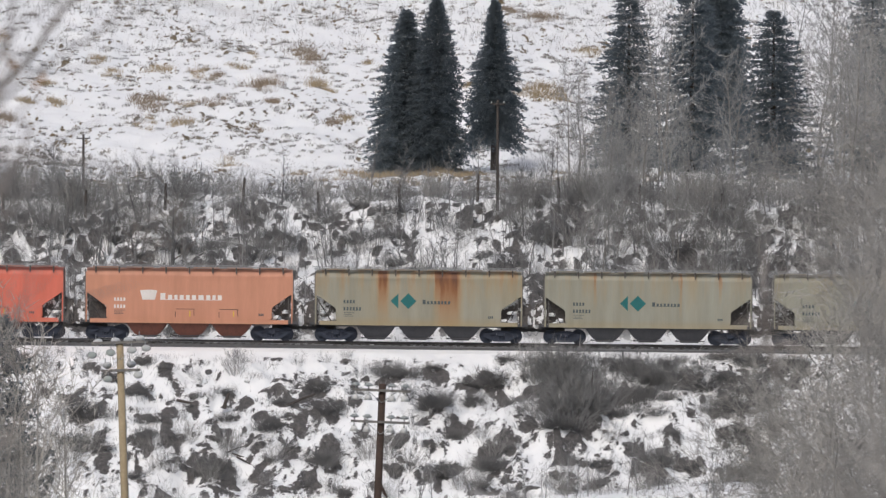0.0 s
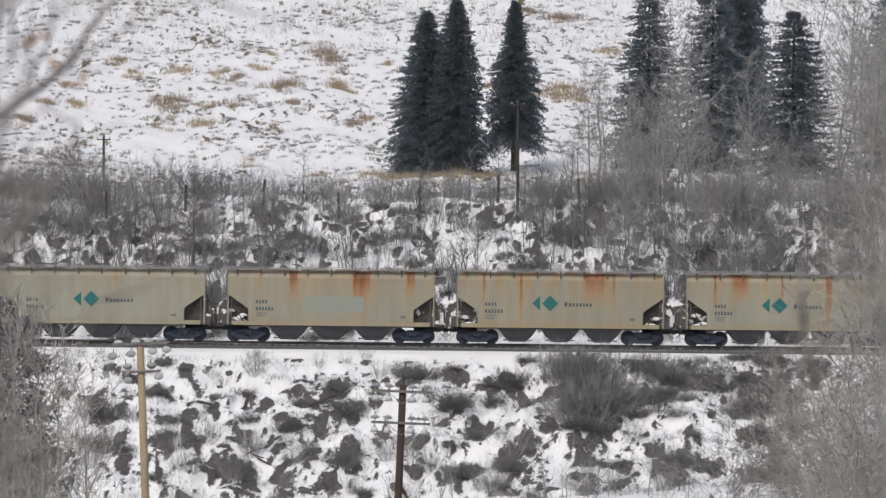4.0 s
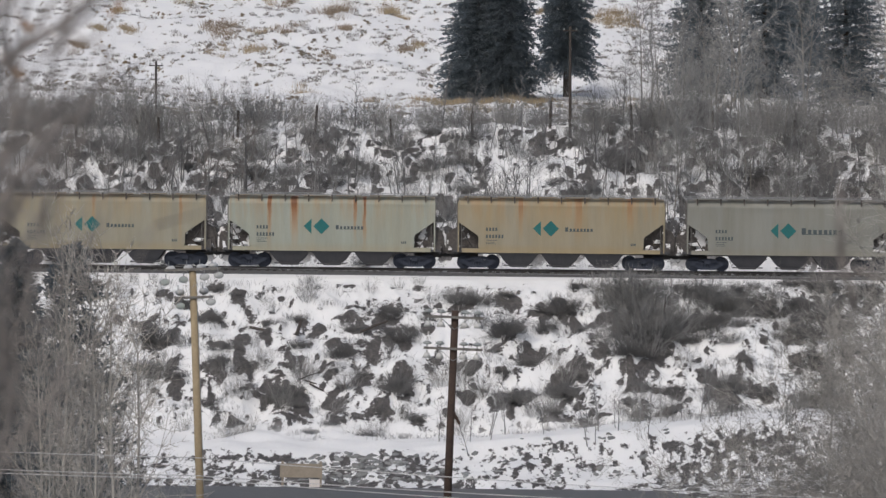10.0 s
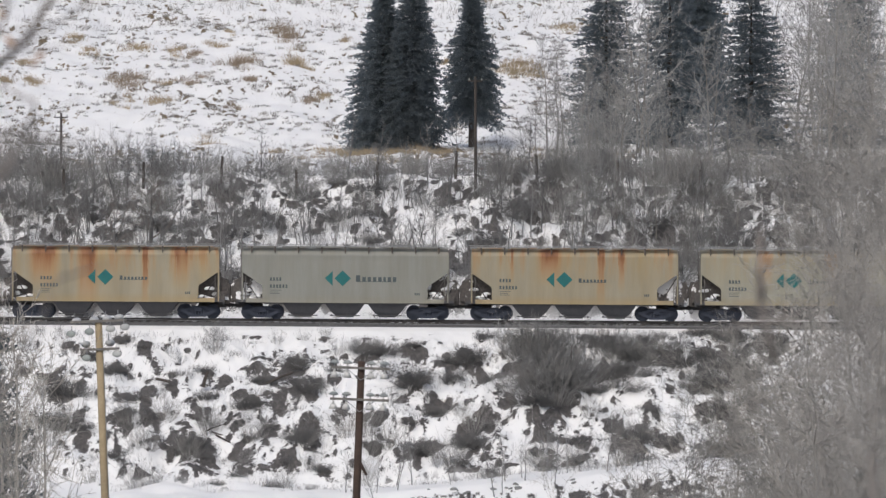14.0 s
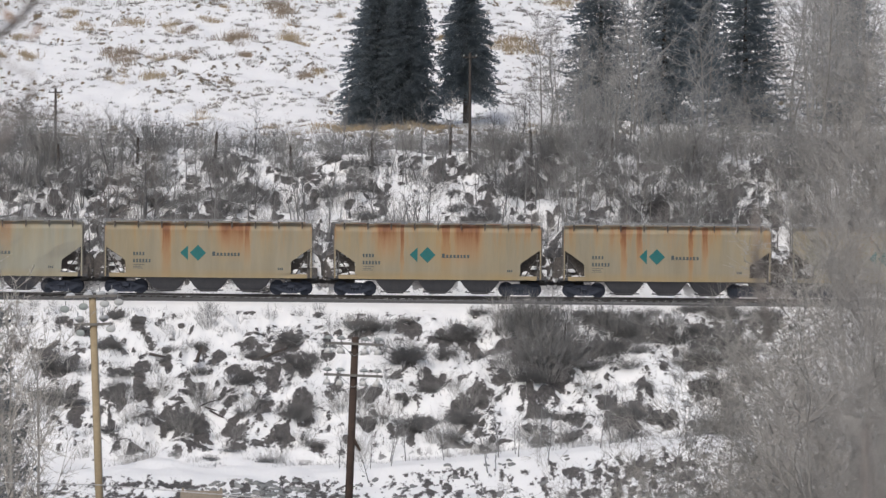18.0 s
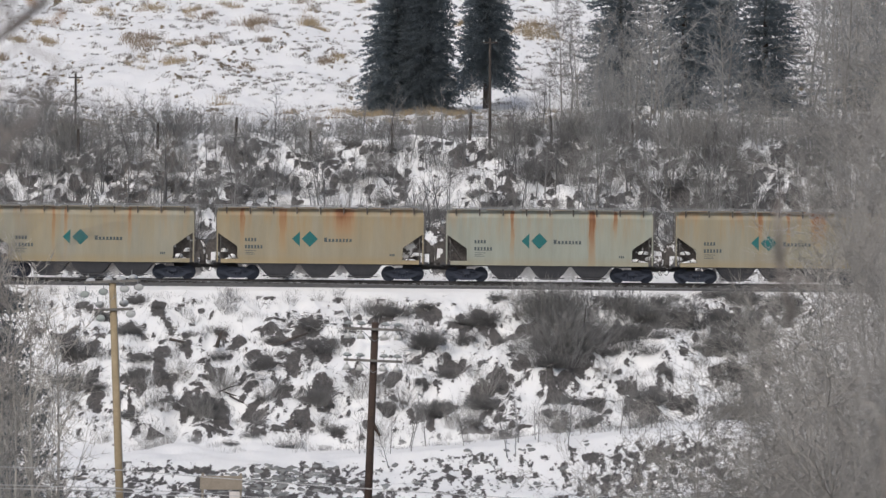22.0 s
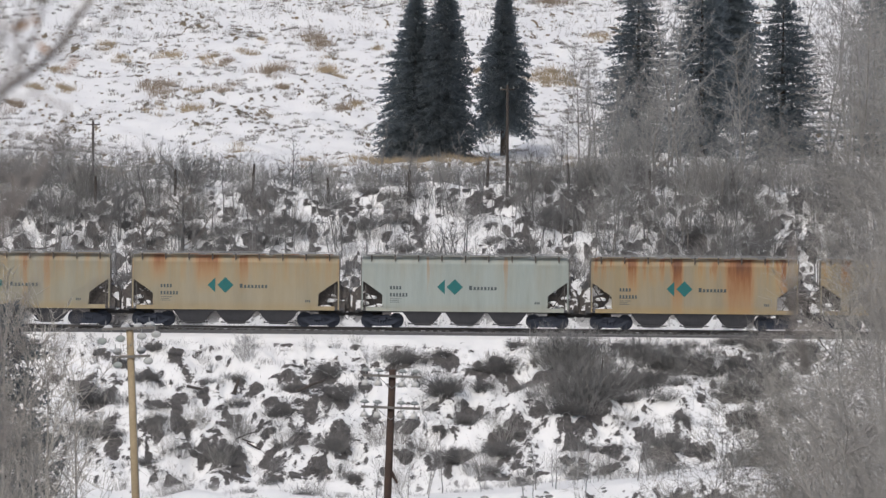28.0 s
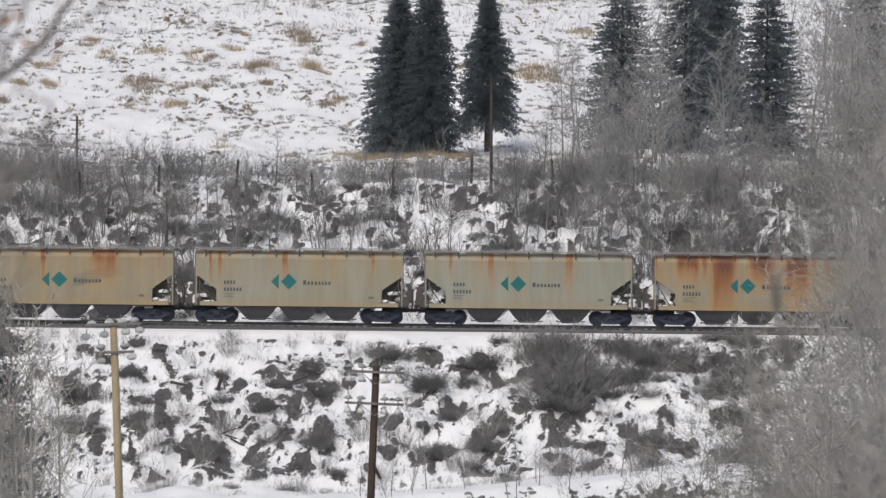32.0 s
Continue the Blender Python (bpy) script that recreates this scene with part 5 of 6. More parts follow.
def tufts(name, spots, blades, height, width, mat, label, seed, wide=1.3):
    """Grass clumps that nobody could count, as one mesh."""
    rng = random.Random(seed)
    g = Geo()
    for x, y, s in spots:
        z = ground_z(x, y)
        for _ in range(blades):
            bx, by = x + rng.gauss(0, 0.42) * s * wide, y + rng.gauss(0, 0.3) * s
            h, lx, ly = height * s * rng.uniform(0.5, 1.2), rng.gauss(0, 0.45), rng.gauss(0, 0.3)
            w = width * rng.uniform(0.6, 1.3)
            bz = z + (by - y) * 0.2 - 0.05
            g.add([(bx - w, by, bz), (bx + w, by, bz), (bx + w * 0.3 + lx * h, by + ly * h, bz + h)], [(0, 1, 2)])
    tagged(new(name, g.mesh(name, mat)), label, "grass", kind="stuff")


rng = random.Random(8)
hill = []
while len(hill) < 2900:
    x, y = rng.uniform(-48, 48), 512 + 95 * rng.random() ** 1.45
    if noise.noise(Vector((x * 0.07, y * 0.11, 3.0))) + 0.6 * noise.noise(Vector((x * 0.3, y * 0.5, 9.0))) > rng.uniform(-0.35, 0.35):
        hill.append((x, y, rng.uniform(0.45, 1.0)))
tufts("grass_tufts", hill, 30, 0.30, 0.026, TUFT, "grey-brown dead grass tufts poking through the hillside snow", 1, 0.6)
GOLDEN = [(-30.5, 561.4, 1.2), (-29.2, 558.0, 1), (-25.3, 558.2, 1.4), (-21.3, 556.1, 1.3), (-18.2, 560.0, 1), (-17.1, 565.1, 0.8), (-11.1, 552.9, 1.8), (-10.1, 549.0, 1.1), (-21.9, 541.5, 1.0), (-22.3, 532.6, 1.4), (-25.3, 532.4, 1.0), (-33.4, 541.4, 1.2), (-35.7, 538.6, 1.3), (-17.3, 513.0, 1.3), (-8.2, 534.4, 1), (7.3, 544.9, 1.6), (8.8, 545.0, 1.8), (9.7, 542.9, 1.2), (2.1, 547.4, 1), (-6.8, 561.8, 0.9), (-34.6, 551.1, 1.2), (12.9, 568.2, 1.4)]
BROWN = [(-20.1, 554.1, 1), (-15.7, 549.8, 1.8), (-12.5, 564.4, 1.8), (-19.9, 542.1, 1.1), (-25.2, 541.0, 1.9), (-9.1, 533.3, 1.1), (8.9, 585.9, 1.6), (6.1, 588.0, 1), (-36.7, 531.8, 1.2), (-14.4, 541.0, 1.0), (-15.8, 530.3, 0.8)]
golden = [(x + rng.gauss(0, 0.35) * s, y + rng.gauss(0, 0.9) * s, s * rng.uniform(0.6, 1.0)) for x, y, s in GOLDEN for _ in range(int(5 * s))]
golden += [(rng.uniform(-7, 3), rng.uniform(488, 500), 1.0) for _ in range(90)] + [(rng.uniform(-12, 16), rng.uniform(470, 503), 0.8) for _ in range(120)]
tufts("straw_grass", golden, 40, 0.55, 0.018, STRAW, "golden dry grass clumps in the snow", 2, 0.8)
russet = [(x + rng.gauss(0, 0.35) * s, y + rng.gauss(0, 0.9) * s, s * rng.uniform(0.6, 1.0)) for x, y, s in BROWN for _ in range(int(6 * s))]
tufts("russet_weeds", russet, 45, 0.6, 0.018, RUSSET, "brown-grey dead weed clumps on the hillside", 6, 0.8)
stalks = [(rng.uniform(-48, 48), rng.uniform(568, 625), rng.uniform(0.6, 1.2)) for _ in range(1500)]
tufts("weed_stalks", stalks, 8, 0.9, 0.012, TUFT, "thin upright dead weed stalks on the hillside", 3)
bank = [(rng.uniform(-30, 30), rng.uniform(383, 403), rng.uniform(0.4, 1.0)) for _ in range(500)] + [(rng.uniform(-36, 36), rng.uniform(413, 440), rng.uniform(0.5, 1.2)) for _ in range(700)]
fringe = []
for x, y, w, h, tilt in STANDS:
    for _ in range(int(9 * w) if w > 0.5 else 2):
        fringe.append((x + rng.uniform(-1.0, 1.0) * w, y + rng.uniform(-0.6, 1.6) * h, rng.uniform(0.4, 1.0)))
tufts("twig_fringe", fringe, 12, 0.42, 0.013, BRUSH, "dark dead twigs and weeds fringing the bare turf", 7)
tufts("bank_grass", bank, 22, 0.55, 0.012, BRUSH_MID, "dark dead weeds and grass on the snowy banks", 4)


# ---- poles, posts and wires ----
def wire(name, pts, r, mat, label):
    g = Geo()
    g.tube(pts, [r] * len(pts), 5)
    tagged(new(name, g.mesh(name, mat)), label, "wire")


def sag(a, b, drop, n=14):
    a, b = Vector(a), Vector(b)
    return [a.lerp(b, u) - Vector((0, 0, drop * 4 * u * (1 - u))) for u in np.linspace(0, 1, n)]


def flood_pole(x, y, top):
    base = ground_z(x, y)
    ob = thing("floodlight_pole", pose(x, y, base, 0, -2.5, 0), "tall tan wooden pole with two arms of round floodlights", "light pole")
    h = top - base
    part("pole", Geo().rod((0, 0, -0.6), (0, 0, h), 0.19, 0.15, 12), POLE_YELLOW, ob, "tan treated timber pole", True)
    lens = Geo()
    hood = Geo()
    ring = 14
    circle = [(math.cos(6.2832 * k / ring), math.sin(6.2832 * k / ring)) for k in range(ring)]
    hood.add([(0.205 * c, -0.10, 0.150 * s) for c, s in circle] + [(0.18 * c, 0.03, 0.125 * s) for c, s in circle] + [(0.10 * c, 0.16, 0.07 * s) for c, s in circle],
             [(i + k, i + (k + 1) % ring, i + ring + (k + 1) % ring, i + ring + k) for i in (0, ring) for k in range(ring)] + [tuple(range(2 * ring, 3 * ring))])
    lens.add([(0.185 * c, -0.095, 0.132 * s) for c, s in circle] + [(0, -0.15, 0)], [(k, (k + 1) % ring, ring) for k in range(ring)])
    hood_me, lens_me = hood.mesh("floodlight", HOOD, smooth=True), lens.mesh("lens", LENS, smooth=True)
    green_me = lens.mesh("lens", LENS_GREEN, smooth=True)
    for z, half in ((0.06, 1.15), (-1.10, 0.80)):
        part("crossarm", Geo().box(-half, half, -0.20, -0.10, h + z - 0.05, h + z + 0.05), ARM_WOOD, ob, "grey weathered crossarm")
        part("crossarm", Geo().box(-half, half, 0.10, 0.20, h + z - 0.05, h + z + 0.05), ARM_WOOD, ob, "grey weathered crossarm")
    spots = [(-1.12, -0.42, 1), (-0.36, -0.34, 2), (0.50, -0.26, 0), (1.08, -0.20, 0), (-0.95, 0.10, 0), (-0.22, 0.12, 0), (0.32, 0.14, 0), (0.82, 0.18, 0),
             (-0.52, -1.42, 2), (0.72, -1.30, 0), (-0.60, -0.88, 0), (0.40, -0.86, 0)]
    for i, (dx, dz, tone) in enumerate(spots):
        back = i in (4, 5, 6, 7, 10, 11)
        f = part("floodlight", hood_me, None, ob, "round metal floodlight", m=pose(dx, 0.34 if back else -0.34, h + dz, 6, 0, 160 + 10 * dx if back else 12 * dx))
        part("lens", green_me if tone else lens_me, None, f, "greenish glass lens" if tone else "pale glass lens")
        part("bracket", Geo().rod((0, 0.1, 0.0), (0, 0.12, 0.30), 0.02, n=5), GALVANISED, f)
    part("cable_conduit", Geo().rod((0.17, -0.08, 0), (0.15, -0.06, h - 1.4), 0.02, n=5), GALVANISED, ob)


flood_pole(-12.66, 262.0, 1.95)


def line_pole(x, y, top):
    base = ground_z(x, y)
    ob = thing("utility_pole", pose(x, y, base, 0, 1.8, 0), "dark creosoted wooden utility pole with two insulator crossarms", "utility pole")
    h = top - base
    part("pole", Geo().rod((0, 0, -0.6), (0, 0, h), 0.20, 0.165, 12), POLE_DARK, ob, "dark brown creosoted pole", True)
    for z in (-0.30, -1.72):
        part("crossarm", Geo().box(-1.35, 1.30, -0.28, -0.17, h + z - 0.055, h + z + 0.055, 0.01), ARM_WOOD, ob, "grey crossarm")
        part("brace", Geo().rod((-0.7, -0.29, h + z), (0, -0.21, h + z - 0.55), 0.015, n=5).rod((0.7, -0.29, h + z), (0, -0.21, h + z - 0.55), 0.015, n=5), GALVANISED, ob)
        for dx in (-1.20, -0.62, 0.45, 1.05):
            g = Geo().rod((dx, -0.22, h + z + 0.05), (dx, -0.22, h + z + 0.16), 0.03, n=6)
            for r0, r1, z0, z1 in ((0.10, 0.22, 0.16, 0.20), (0.22, 0.20, 0.20, 0.26), (0.16, 0.10, 0.26, 0.33)):
                g.rod((dx, -0.22, h + z + z0), (dx, -0.22, h + z + z1), r0, r1, 12)
            part("insulator", g, GLASS_GREY, ob, "pale grey glazed insulator", True)
            bell = Geo().rod((dx, -0.22, h + z - 0.05), (dx, -0.22, h + z - 0.22), 0.03, 0.06, 10).rod((dx, -0.22, h + z - 0.22), (dx, -0.22, h + z - 0.46), 0.12, 0.21, 12)
            part("insulator_bell", bell, BELL, ob, "white glazed bell insulator", True)
    part("stub", Geo().rod((0.1, 0, h - 4.6), (0.42, -0.1, h - 5.1), 0.10, 0.05, 6), POLE_DARK, ob)


line_pole(-3.06, 285.0, -0.08)
for x, y, h, r, name in ((-25.55, 449.1, 4.2, 0.10, "utility_pole"), (3.67, 431.4, 7.6, 0.11, "utility_pole")):
    z = ground_z(x, y)
    ob = thing(name, pose(x, y, z, 0, -0.4, 0), "slim weathered wooden pole at the field's edge", "utility pole", "poles behind the line")
    part("pole", Geo().rod((0, 0, -0.5), (0, 0, h), r, r * 0.8, 8), POST_WOOD, ob)
    part("crossarm", Geo().box(-0.5, 0.5, -0.14, -0.08, h - 0.35, h - 0.27), POST_WOOD, ob)
    part("insulator", Geo().rod((-0.42, -0.11, h - 0.27), (-0.42, -0.11, h - 0.12), 0.05, 0.04, 6), GLASS_GREY, ob)
    part("insulator", Geo().rod((0.42, -0.11, h - 0.27), (0.42, -0.11, h - 0.12), 0.05, 0.04, 6), GLASS_GREY, ob)
for i, x in enumerate((-30.0, -24.4, -19.0, -13.7, -8.5, -3.0, 2.3, 7.9, 13.4, 19.0)):
    y = 432.4
    post = Geo()
    lean = Vector(((i * 37 % 7 - 3) * 0.02, 0, 0))
    post.rod((0, 0, -0.4), Vector((0, 0, 1.0)) + lean, 0.10, 0.10, 8).rod(Vector((0, 0, 1.0)) + lean, Vector((0, 0, 1.62 + (i * 29 % 5) * 0.06)) + lean * 1.6, 0.10, 0.08, 8)
    tagged(new("fence_post", post.mesh("fence_post", POST_WOOD)), "dark rough wooden fence post above the bank", "fence post", "fence posts").location = (x, y, ground_z(x, y))
wire("wire", sag((-40, 398, 0.42), (40, 398, -0.1), 0.3, 20), 0.012, WIRE, "thin grey wire strung before the track")
for a, b, c in ((2.08, 1.72, 1.10), (1.82, 1.45, 1.03), (1.76, 1.40, 0.83)):
    wire("wire", sag((-14.5, 95, a), (-4.7, 95, b), 0.06, 10) + sag((-4.7, 95, b), (13.3, 95, c), 0.18, 14)[1:], 0.0075, WIRE_PALE, "pale power cable sagging over the valley")

# ---- the foot of the embankment ----
road = Geo()
xs = np.linspace(-300, 300, 61)
road.add([(x, y, ground_z(0, 352) + 0.9 + dz) for x in xs for y, dz in ((340, -0.9), (341, 0.0), (361, 0.0), (362, -0.9))], [(i * 4 + k, (i + 1) * 4 + k, (i + 1) * 4 + k + 1, i * 4 + k + 1) for i in range(60) for k in range(3)])
tagged(new("road", road.mesh("road", ASPHALT)), "wet grey road along the valley floor", "road", kind="structure")
rng = random.Random(77)


def stone(seed):
    r = random.Random(seed)
    g = Geo()
    rows = [[(c * math.cos(a) * r.uniform(0.8, 1.15), c * math.sin(a) * r.uniform(0.8, 1.15), z * r.uniform(0.8, 1.2)) for a in np.linspace(0, 5.5, 8)] for c, z in ((0.9, -0.3), (1.0, 0.2), (0.7, 0.55))]
    g.add([p for q in rows for p in q] + [(0.05, 0, 0.68)], [(i * 8 + j, i * 8 + (j + 1) % 8, (i + 1) * 8 + (j + 1) % 8, (i + 1) * 8 + j) for i in range(2) for j in range(8)]
          + [(16 + j, 16 + (j + 1) % 8, 24) for j in range(8)])
    return g.mesh("rock", ROCK)


STONES = [stone(s) for s in range(6)]
for i in range(290):
    if i < 90:
        x, y = rng.gauss(-9.2, 1.7), rng.uniform(370, 377)
        s = rng.uniform(0.10, 0.30)
    else:
        x, y = rng.uniform(-5, 24), rng.uniform(371, 379)
        s = rng.uniform(0.09, 0.28)
        if noise.noise(Vector((x * 0.5, y * 0.5, 2.0))) < -0.05:
            x, y = rng.gauss(-9.0, 2.0), rng.uniform(370, 377)
    ob = tagged(new("rock", STONES[i % 6]), "grey broken rock lying in the snow below the bank", "rock", "riprap rocks")
    ob.matrix_basis = pose(x, y, ground_z(x, y) - 0.3 * s, rng.uniform(-35, 35), rng.uniform(-35, 35), rng.uniform(0, 360)) @ Matrix.Diagonal((s * 1.3, s, s * 0.95, 1))
kx, ky = -12.2, 366.0
kiosk = thing("notice_board", pose(kx, ky, ground_z(kx, ky)), "low tan wooden notice board with white sheet", "notice board")
part("board", Geo().box(-1.25, 1.2, -0.05, 0.05, 0.95, 1.75, 0.02), BOARD, kiosk, "tan plywood board")
for x in (-1.1, 1.1):
    part("post", Geo().box(x - 0.07, x + 0.07, 0.05, 0.19, -1.2, 1.9), BOARD, kiosk)
part("white_sheet", Geo().box(0.45, 1.05, -0.08, -0.055, -0.35, 0.85), WHITE_PAINT, kiosk, "white blank sheet")
for x, y, dx, dy, dz, r in ((-12.6, 391.0, 1.6, -0.6, -0.9, 0.06), (-12.9, 391.4, 1.9, -0.4, -0.7, 0.05), (-16.6, 397.2, 2.0, -0.3, -0.5, 0.10), (-13.6, 396.2, 0.3, 0.1, 1.0, 0.13), (-13.3, 391.6, 1.4, 0.2, 0.5, 0.04), (-9.6, 396.2, 1.7, 0.6, 0.7, 0.09), (9.4, 398.0, 0.1, 0, 1.6, 0.05)):
    z = ground_z(x, y) + 0.25
    g = Geo().rod((0, 0, 0), (dx * 0.5, dy * 0.5, dz * 0.5 + 0.06), r, r * 0.85, 7).rod((dx * 0.5, dy * 0.5, dz * 0.5 + 0.06), (dx, dy, dz), r * 0.85, r * 0.6, 7)
    tagged(new("fallen_log", g.mesh("fallen_log", POST_WOOD)), "dark fallen log half buried in bank snow", "log", "fallen logs").location = (x, y, z)

# ---- bare poplars in the valley, between the camera and the line ----
POPLARS = []
for s in (81, 82, 83):
    t, c = bare_tree(s, 18.0, 0.09, 64, 3, 0.8, 0.25, 4, 0.0045, 0.21, 0.05)
    POPLARS.append((t.mesh("trunk", TWIG_TAN), c.mesh("crown", TWIG_TAN)))
for i, (x, y, size) in enumerate([(8.6, 105, 0.98), (7.7, 112, 0.86), (9.8, 118, 1.06), (7.9, 100, 0.80), (8.4, 92, 0.9), (9.0, 98, 1.02), (7.4, 121, 0.72), (6.9, 125, 0.66), (10.2, 130, 1.05), (4.6, 112, 0.72), (5.0, 104, 0.75), (5.6, 112, 0.80), (6.4, 110, 0.84), (3.9, 116, 0.66), (5.9, 100, 0.82), (4.9, 120, 0.73), (6.6, 118, 0.86), (9.4, 110, 1.1), (8.8, 122, 1.12), (10.0, 124, 1.16), (6.2, 104, 0.86), (5.4, 108, 0.80), (6.8, 96, 0.90), (4.4, 110, 0.73), (6.0, 115, 0.83), (7.2, 108, 0.93), (7.6, 94, 0.97), (8.2, 115, 0.95),
                                  (-7.9, 118, 0.84), (-7.4, 108, 0.82), (-11.4, 126, 1.0), (-8.9, 138, 0.80)]):
    t, c = POPLARS[i % 3]
    plant("poplar_tree", (("trunk", t), ("crown", c)), x, y, "tall bare pale-twigged poplar in the valley", "tree", "valley poplars", i * 50.0, size, 0.3)

SLENDER = []
for s in (84, 85):
    t, c = bare_tree(s, 17.0, 0.12, 38, 2, 0.42, 0.2, 2, 0.008, 0.18, 0.22)
    SLENDER.append((t.mesh("trunk", STEM_PALE), c.mesh("crown", STEM_PALE)))
for i, (x, y, size) in enumerate([(-8.1, 117, 1.02), (-7.6, 121, 0.96), (-7.1, 115, 0.98), (-8.6, 124, 1.0), (-8.4, 121, 0.93), (-7.9, 112, 0.95), (6.1, 118, 0.82), (7.0, 121, 0.88), (5.2, 120, 0.74)]):
    t, c = SLENDER[i % 2]
    plant("poplar_tree", (("trunk", t), ("crown", c)), x, y, "slender bare pale poplar with upright twigs", "tree", "valley poplars", i * 70.0, size, 0.3, (i % 3 - 1) * 2.0)

# thickets of fine twigs on the near bank, at both sides of the clearing
def thicket(name, x0, x1, z0, z1, y, count, seed, label, mat=TWIG_TAN, thick=1.0):
    """A leafless bush on the camera's own bank, whose upper twigs rise into the view."""
    rng = random.Random(seed)
    mid = (x0 + x1) / 2
    base = ground_z(mid, y)
    ob = thing(name, pose(mid, y, base), label, "bush", "near bushes")
    g, s = Geo(), Geo()
    stem = limb(s, rng, Vector((0, 0, -0.1)), Vector((0, 0, 1)), EYE + z0 - base + 0.3, 0.016, 6, 0.03, 0.1, 6, 0.5)
    part("trunk", s, NEAR_BARK, ob)
    for _ in range(count):
        p = Vector((rng.uniform(x0, x1) - mid, rng.uniform(-0.5, 0.5), EYE + z0 + (z1 - z0) * rng.random() ** 1.3 - base))
        d = Vector((rng.gauss(0, 0.5), rng.gauss(0, 0.3), 1.0)).normalized()
        for q, e, r in limb(g, rng, p, d, rng.uniform(0.12, 0.32) * thick ** 0.5, 0.0016 * thick, 3, 0.25, 0.05):
            limb(g, rng, q, (e + jitter(rng, 0.6)).normalized(), rng.uniform(0.04, 0.12) * thick ** 0.5, 0.001 * thick, 2, 0.2, 0)
    part("crown", g, mat, ob)


thicket("bush", 0.79, 1.05, -0.62, 0.16, 12.0, 330, 91, "bare tan-twigged bush on the near bank", TWIG_TAN, 0.75)
thicket("bush", -1.25, -0.875, -0.62, 0.10, 12.5, 240, 92, "bare brown-twigged bush on the near bank", NEAR_BARK)
thicket("bush", -1.15, -0.70, -0.55, 0.34, 9.0, 150, 93, "tall bare brown-branched bush on the near bank", NEAR_BARK, 2.6)

# ---- twigs close to the camera, stirred by the wind ----
NEAR_BRANCHES = []


def near_branch(paths, leaves, twigs, y, seed, label):
    """A branch close by: its limbs, side twigs and a few dead leaves. Limbs are given across and up from the eye."""
    rng = random.Random(seed)
    ob = thing("branch", pose(0, y, EYE), label, "branch")
    for pts, r in paths:
        g = Geo()
        p = [Vector((x, rng.uniform(-0.05, 0.05), z)) for x, z in pts]
        fine = [p[0]]
        for a, b in zip(p, p[1:]):
            fine += [a.lerp(b, 0.5) + jitter(rng, 0.004), b]
        g.tube(fine, [r * (1 - 0.6 * i / len(fine)) for i in range(len(fine))], 6)
        part("limb", g, NEAR_BARK, ob)
        g = Geo()
        for _ in range(twigs):
            q = rng.choice(fine[1:])
            d = Vector((rng.gauss(0, 0.6), rng.gauss(0, 0.4), rng.gauss(0.4, 0.5))).normalized()
            limb(g, rng, q, d, rng.uniform(0.04, 0.14), r * 0.3, 3, 0.2, 0.05)
        tagged(part("spray", g, NEAR_BARK, ob), kind="stuff")
    for x, z, s in leaves:
        g = Geo()
        out = [(-1, 0), (-0.5, 0.32), (0.1, 0.42), (0.6, 0.25), (1.0, 0), (0.5, -0.3), (-0.1, -0.4), (-0.6, -0.28)]
        g.add([(a * s, 0.3 * s * a * b + 0.002, b * s) for a, b in out] + [(0, -0.25 * s, 0)], [(i, (i + 1) % 8, 8) for i in range(8)])
        g.rod((-s, 0, 0), (-1.8 * s, 0, 0.8 * s), 0.001, n=4)
        part("leaf", g, LEAF, ob, "curled orange-brown dead leaf", m=pose(x, 0, z, rng.uniform(-40, 40), rng.uniform(-60, 60), rng.uniform(-30, 30)))
    NEAR_BRANCHES.append(ob)


near_branch([([(-0.98, 0.13), (-0.80, 0.255), (-0.735, 0.31), (-0.69, 0.37), (-0.64, 0.43), (-0.60, 0.50)], 0.008), ([(-0.80, 0.255), (-0.76, 0.36), (-0.75, 0.44), (-0.70, 0.52)], 0.003)],
            [(-0.752, 0.312, 0.014), (-0.79, 0.352, 0.018), (-0.765, 0.36, 0.012), (-0.71, 0.275, 0.010), (-0.70, 0.29, 0.012), (-0.86, 0.25, 0.02), (-0.88, 0.17, 0.02)], 7, 11.0, 1, "thin bare branch with few dead leaves near the camera")
near_branch([([(-1.0, -0.30), (-0.86, -0.16), (-0.78, -0.03), (-0.69, 0.09), (-0.655, 0.19)], 0.006), ([(-1.0, -0.02), (-0.82, 0.02), (-0.70, 0.10)], 0.004), ([(-0.98, -0.5), (-0.88, -0.25), (-0.84, -0.05), (-0.78, 0.12)], 0.004), ([(-0.95, -0.45), (-0.86, -0.2), (-0.80, -0.02), (-0.73, 0.07)], 0.012), ([(-1.0, -0.3), (-0.88, -0.08), (-0.79, 0.10)], 0.008)],
            [], 10, 10.0, 2, "bare grey twigs hanging close to the camera")
near_branch([([(0.95, -0.5), (0.82, -0.22), (0.74, 0.0), (0.76, 0.14)], 0.003), ([(0.56, -0.22), (0.535, -0.14), (0.53, -0.07), (0.535, 0.0)], 0.006), ([(0.60, -0.165), (0.54, -0.155), (0.50, -0.165)], 0.004)], [], 8, 10.5, 3, "bare grey twigs hanging close to the camera")


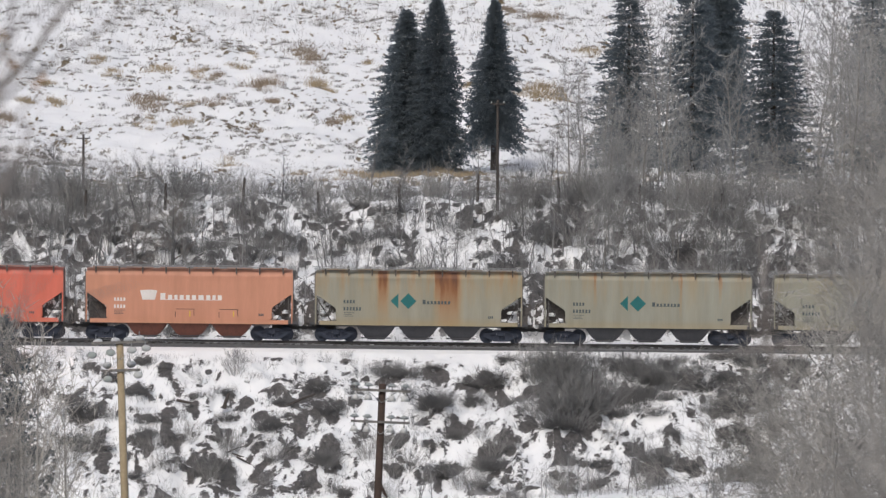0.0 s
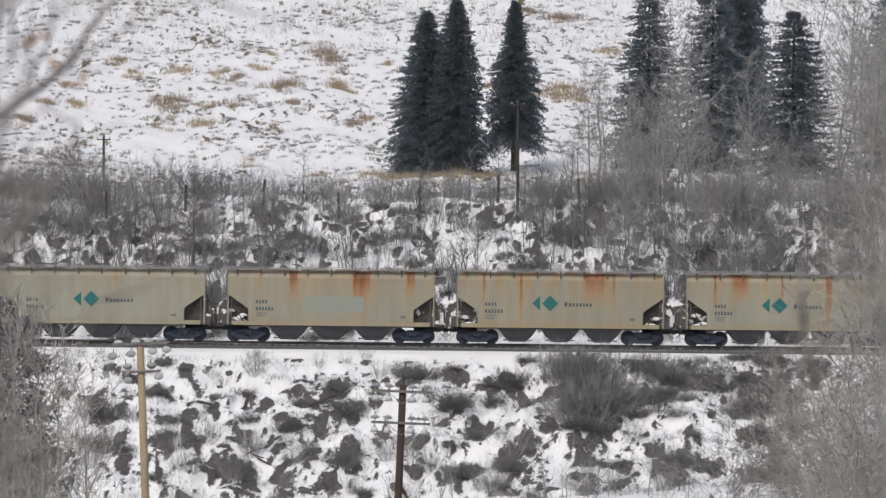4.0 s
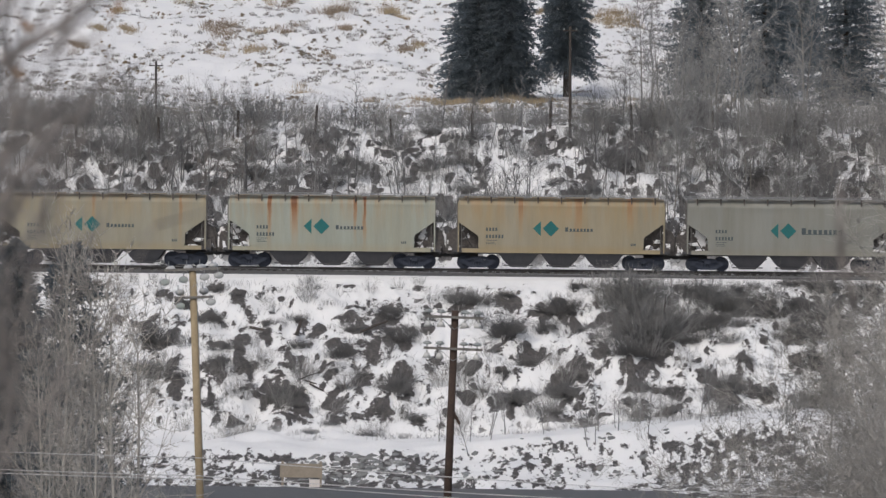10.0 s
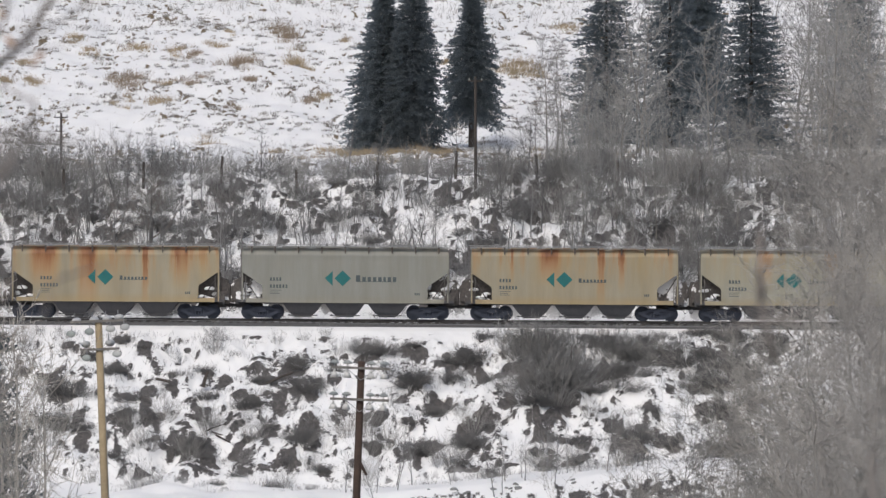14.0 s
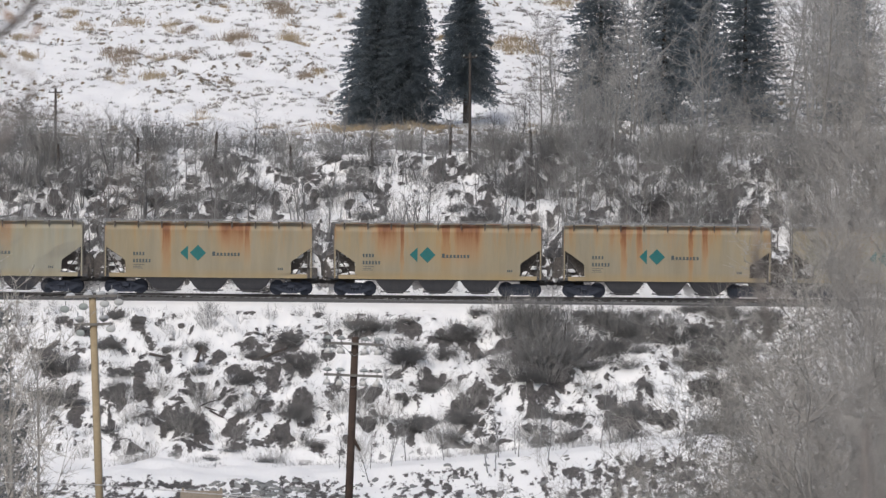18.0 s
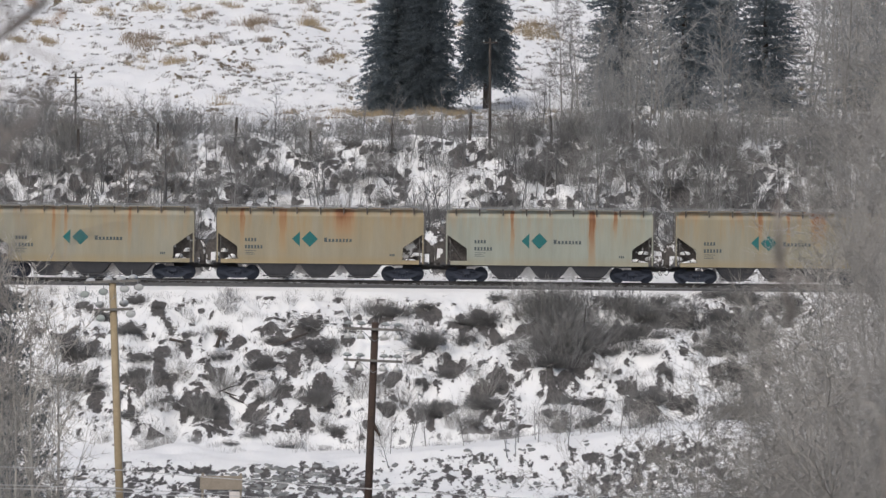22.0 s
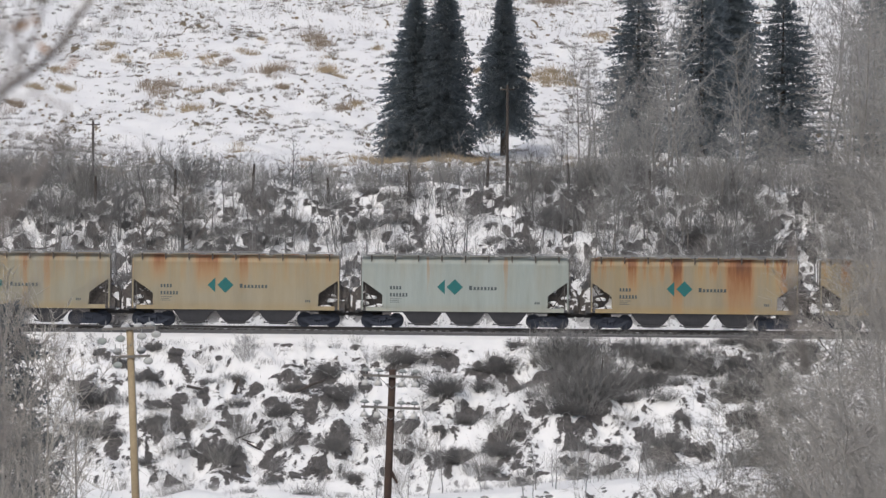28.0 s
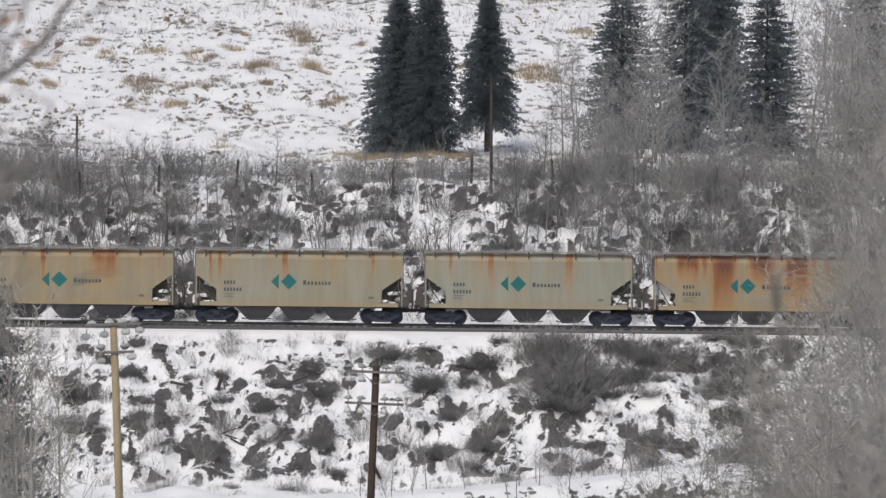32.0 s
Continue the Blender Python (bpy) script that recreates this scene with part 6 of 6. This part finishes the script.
# ---- what moves ----
RUN = [(0, -8.88), (2, -34.47), (4, -59.94), (6, -85.44), (7, -98.40), (8, -111.33), (8.5, -117.79), (9, -123.83), (9.5, -130.33), (10, -136.79), (12, -162.69), (14, -188.74), (16, -214.94), (18, -241.26), (20, -267.68),
       (22, -294.21), (24, -320.82), (26, -347.52), (28, -374.29), (30, -401.13), (32, -428.02)]


# the near branches' swing in the wind: seconds, millimetres to the right
SWAY = [(0, 0), (1, 8), (2.5, 22), (4.5, 43), (5, 48), (5.5, 27), (6, 22), (6.5, 9), (7, 35), (7.5, 19), (8, 25), (8.5, -3), (9, 7), (9.5, 6), (10, 7), (10.5, 34), (11, 25), (11.5, 47), (12, 41),
        (12.5, 26), (13, 56), (13.5, 34), (15.5, 46), (17, 44), (19, 39), (20, 37), (21.5, 43), (22.5, 48), (23, 28), (24, 34), (25, 20), (27.5, 34), (28, 38), (29, 36), (29.5, 22), (30.5, 40), (32, 37)]


def motions():
    """The train rolls to the left; its wheels turn while the wagon passes the clearing."""
    for i, car in enumerate(WAGON_OBJECTS):
        off = (i - 2 + 0.5) * PITCH
        walk(car, [(t, pose(x + off, TRACK_Y, 0)) for t, x in RUN])
    for i, wheelset in WHEELSETS:
        home = wheelset.location.copy()
        off = (i - 2 + 0.5) * PITCH
        path = [(f / FPS, float(np.interp(f / FPS, [t for t, _ in RUN], [x for _, x in RUN])) + off) for f in range(0, 32 * FPS + 1)]
        near = [(t, x) for t, x in path if abs(x) < 44]
        turn = lambda x: pose(*home, 0, 0, 0) @ Matrix.Rotation((x - near[0][1]) / WHEEL, 4, "Y")
        rows = [(t, turn(x)) for t, x in near]
        if near[0][0] > 0:
            rows.insert(0, (0.0, rows[0][1]))
        if near[-1][0] < 32:
            rows.append((32.0, rows[-1][1]))
        walk(wheelset, rows)
    for branch, share in zip(NEAR_BRANCHES, (1.0, 1.2, 0.8)):
        home = branch.location.copy()
        walk(branch, [(t, pose(home.x + s * share / 1000, home.y, home.z + 0.1 * s * share / 1000)) for t, s in SWAY])


motions()
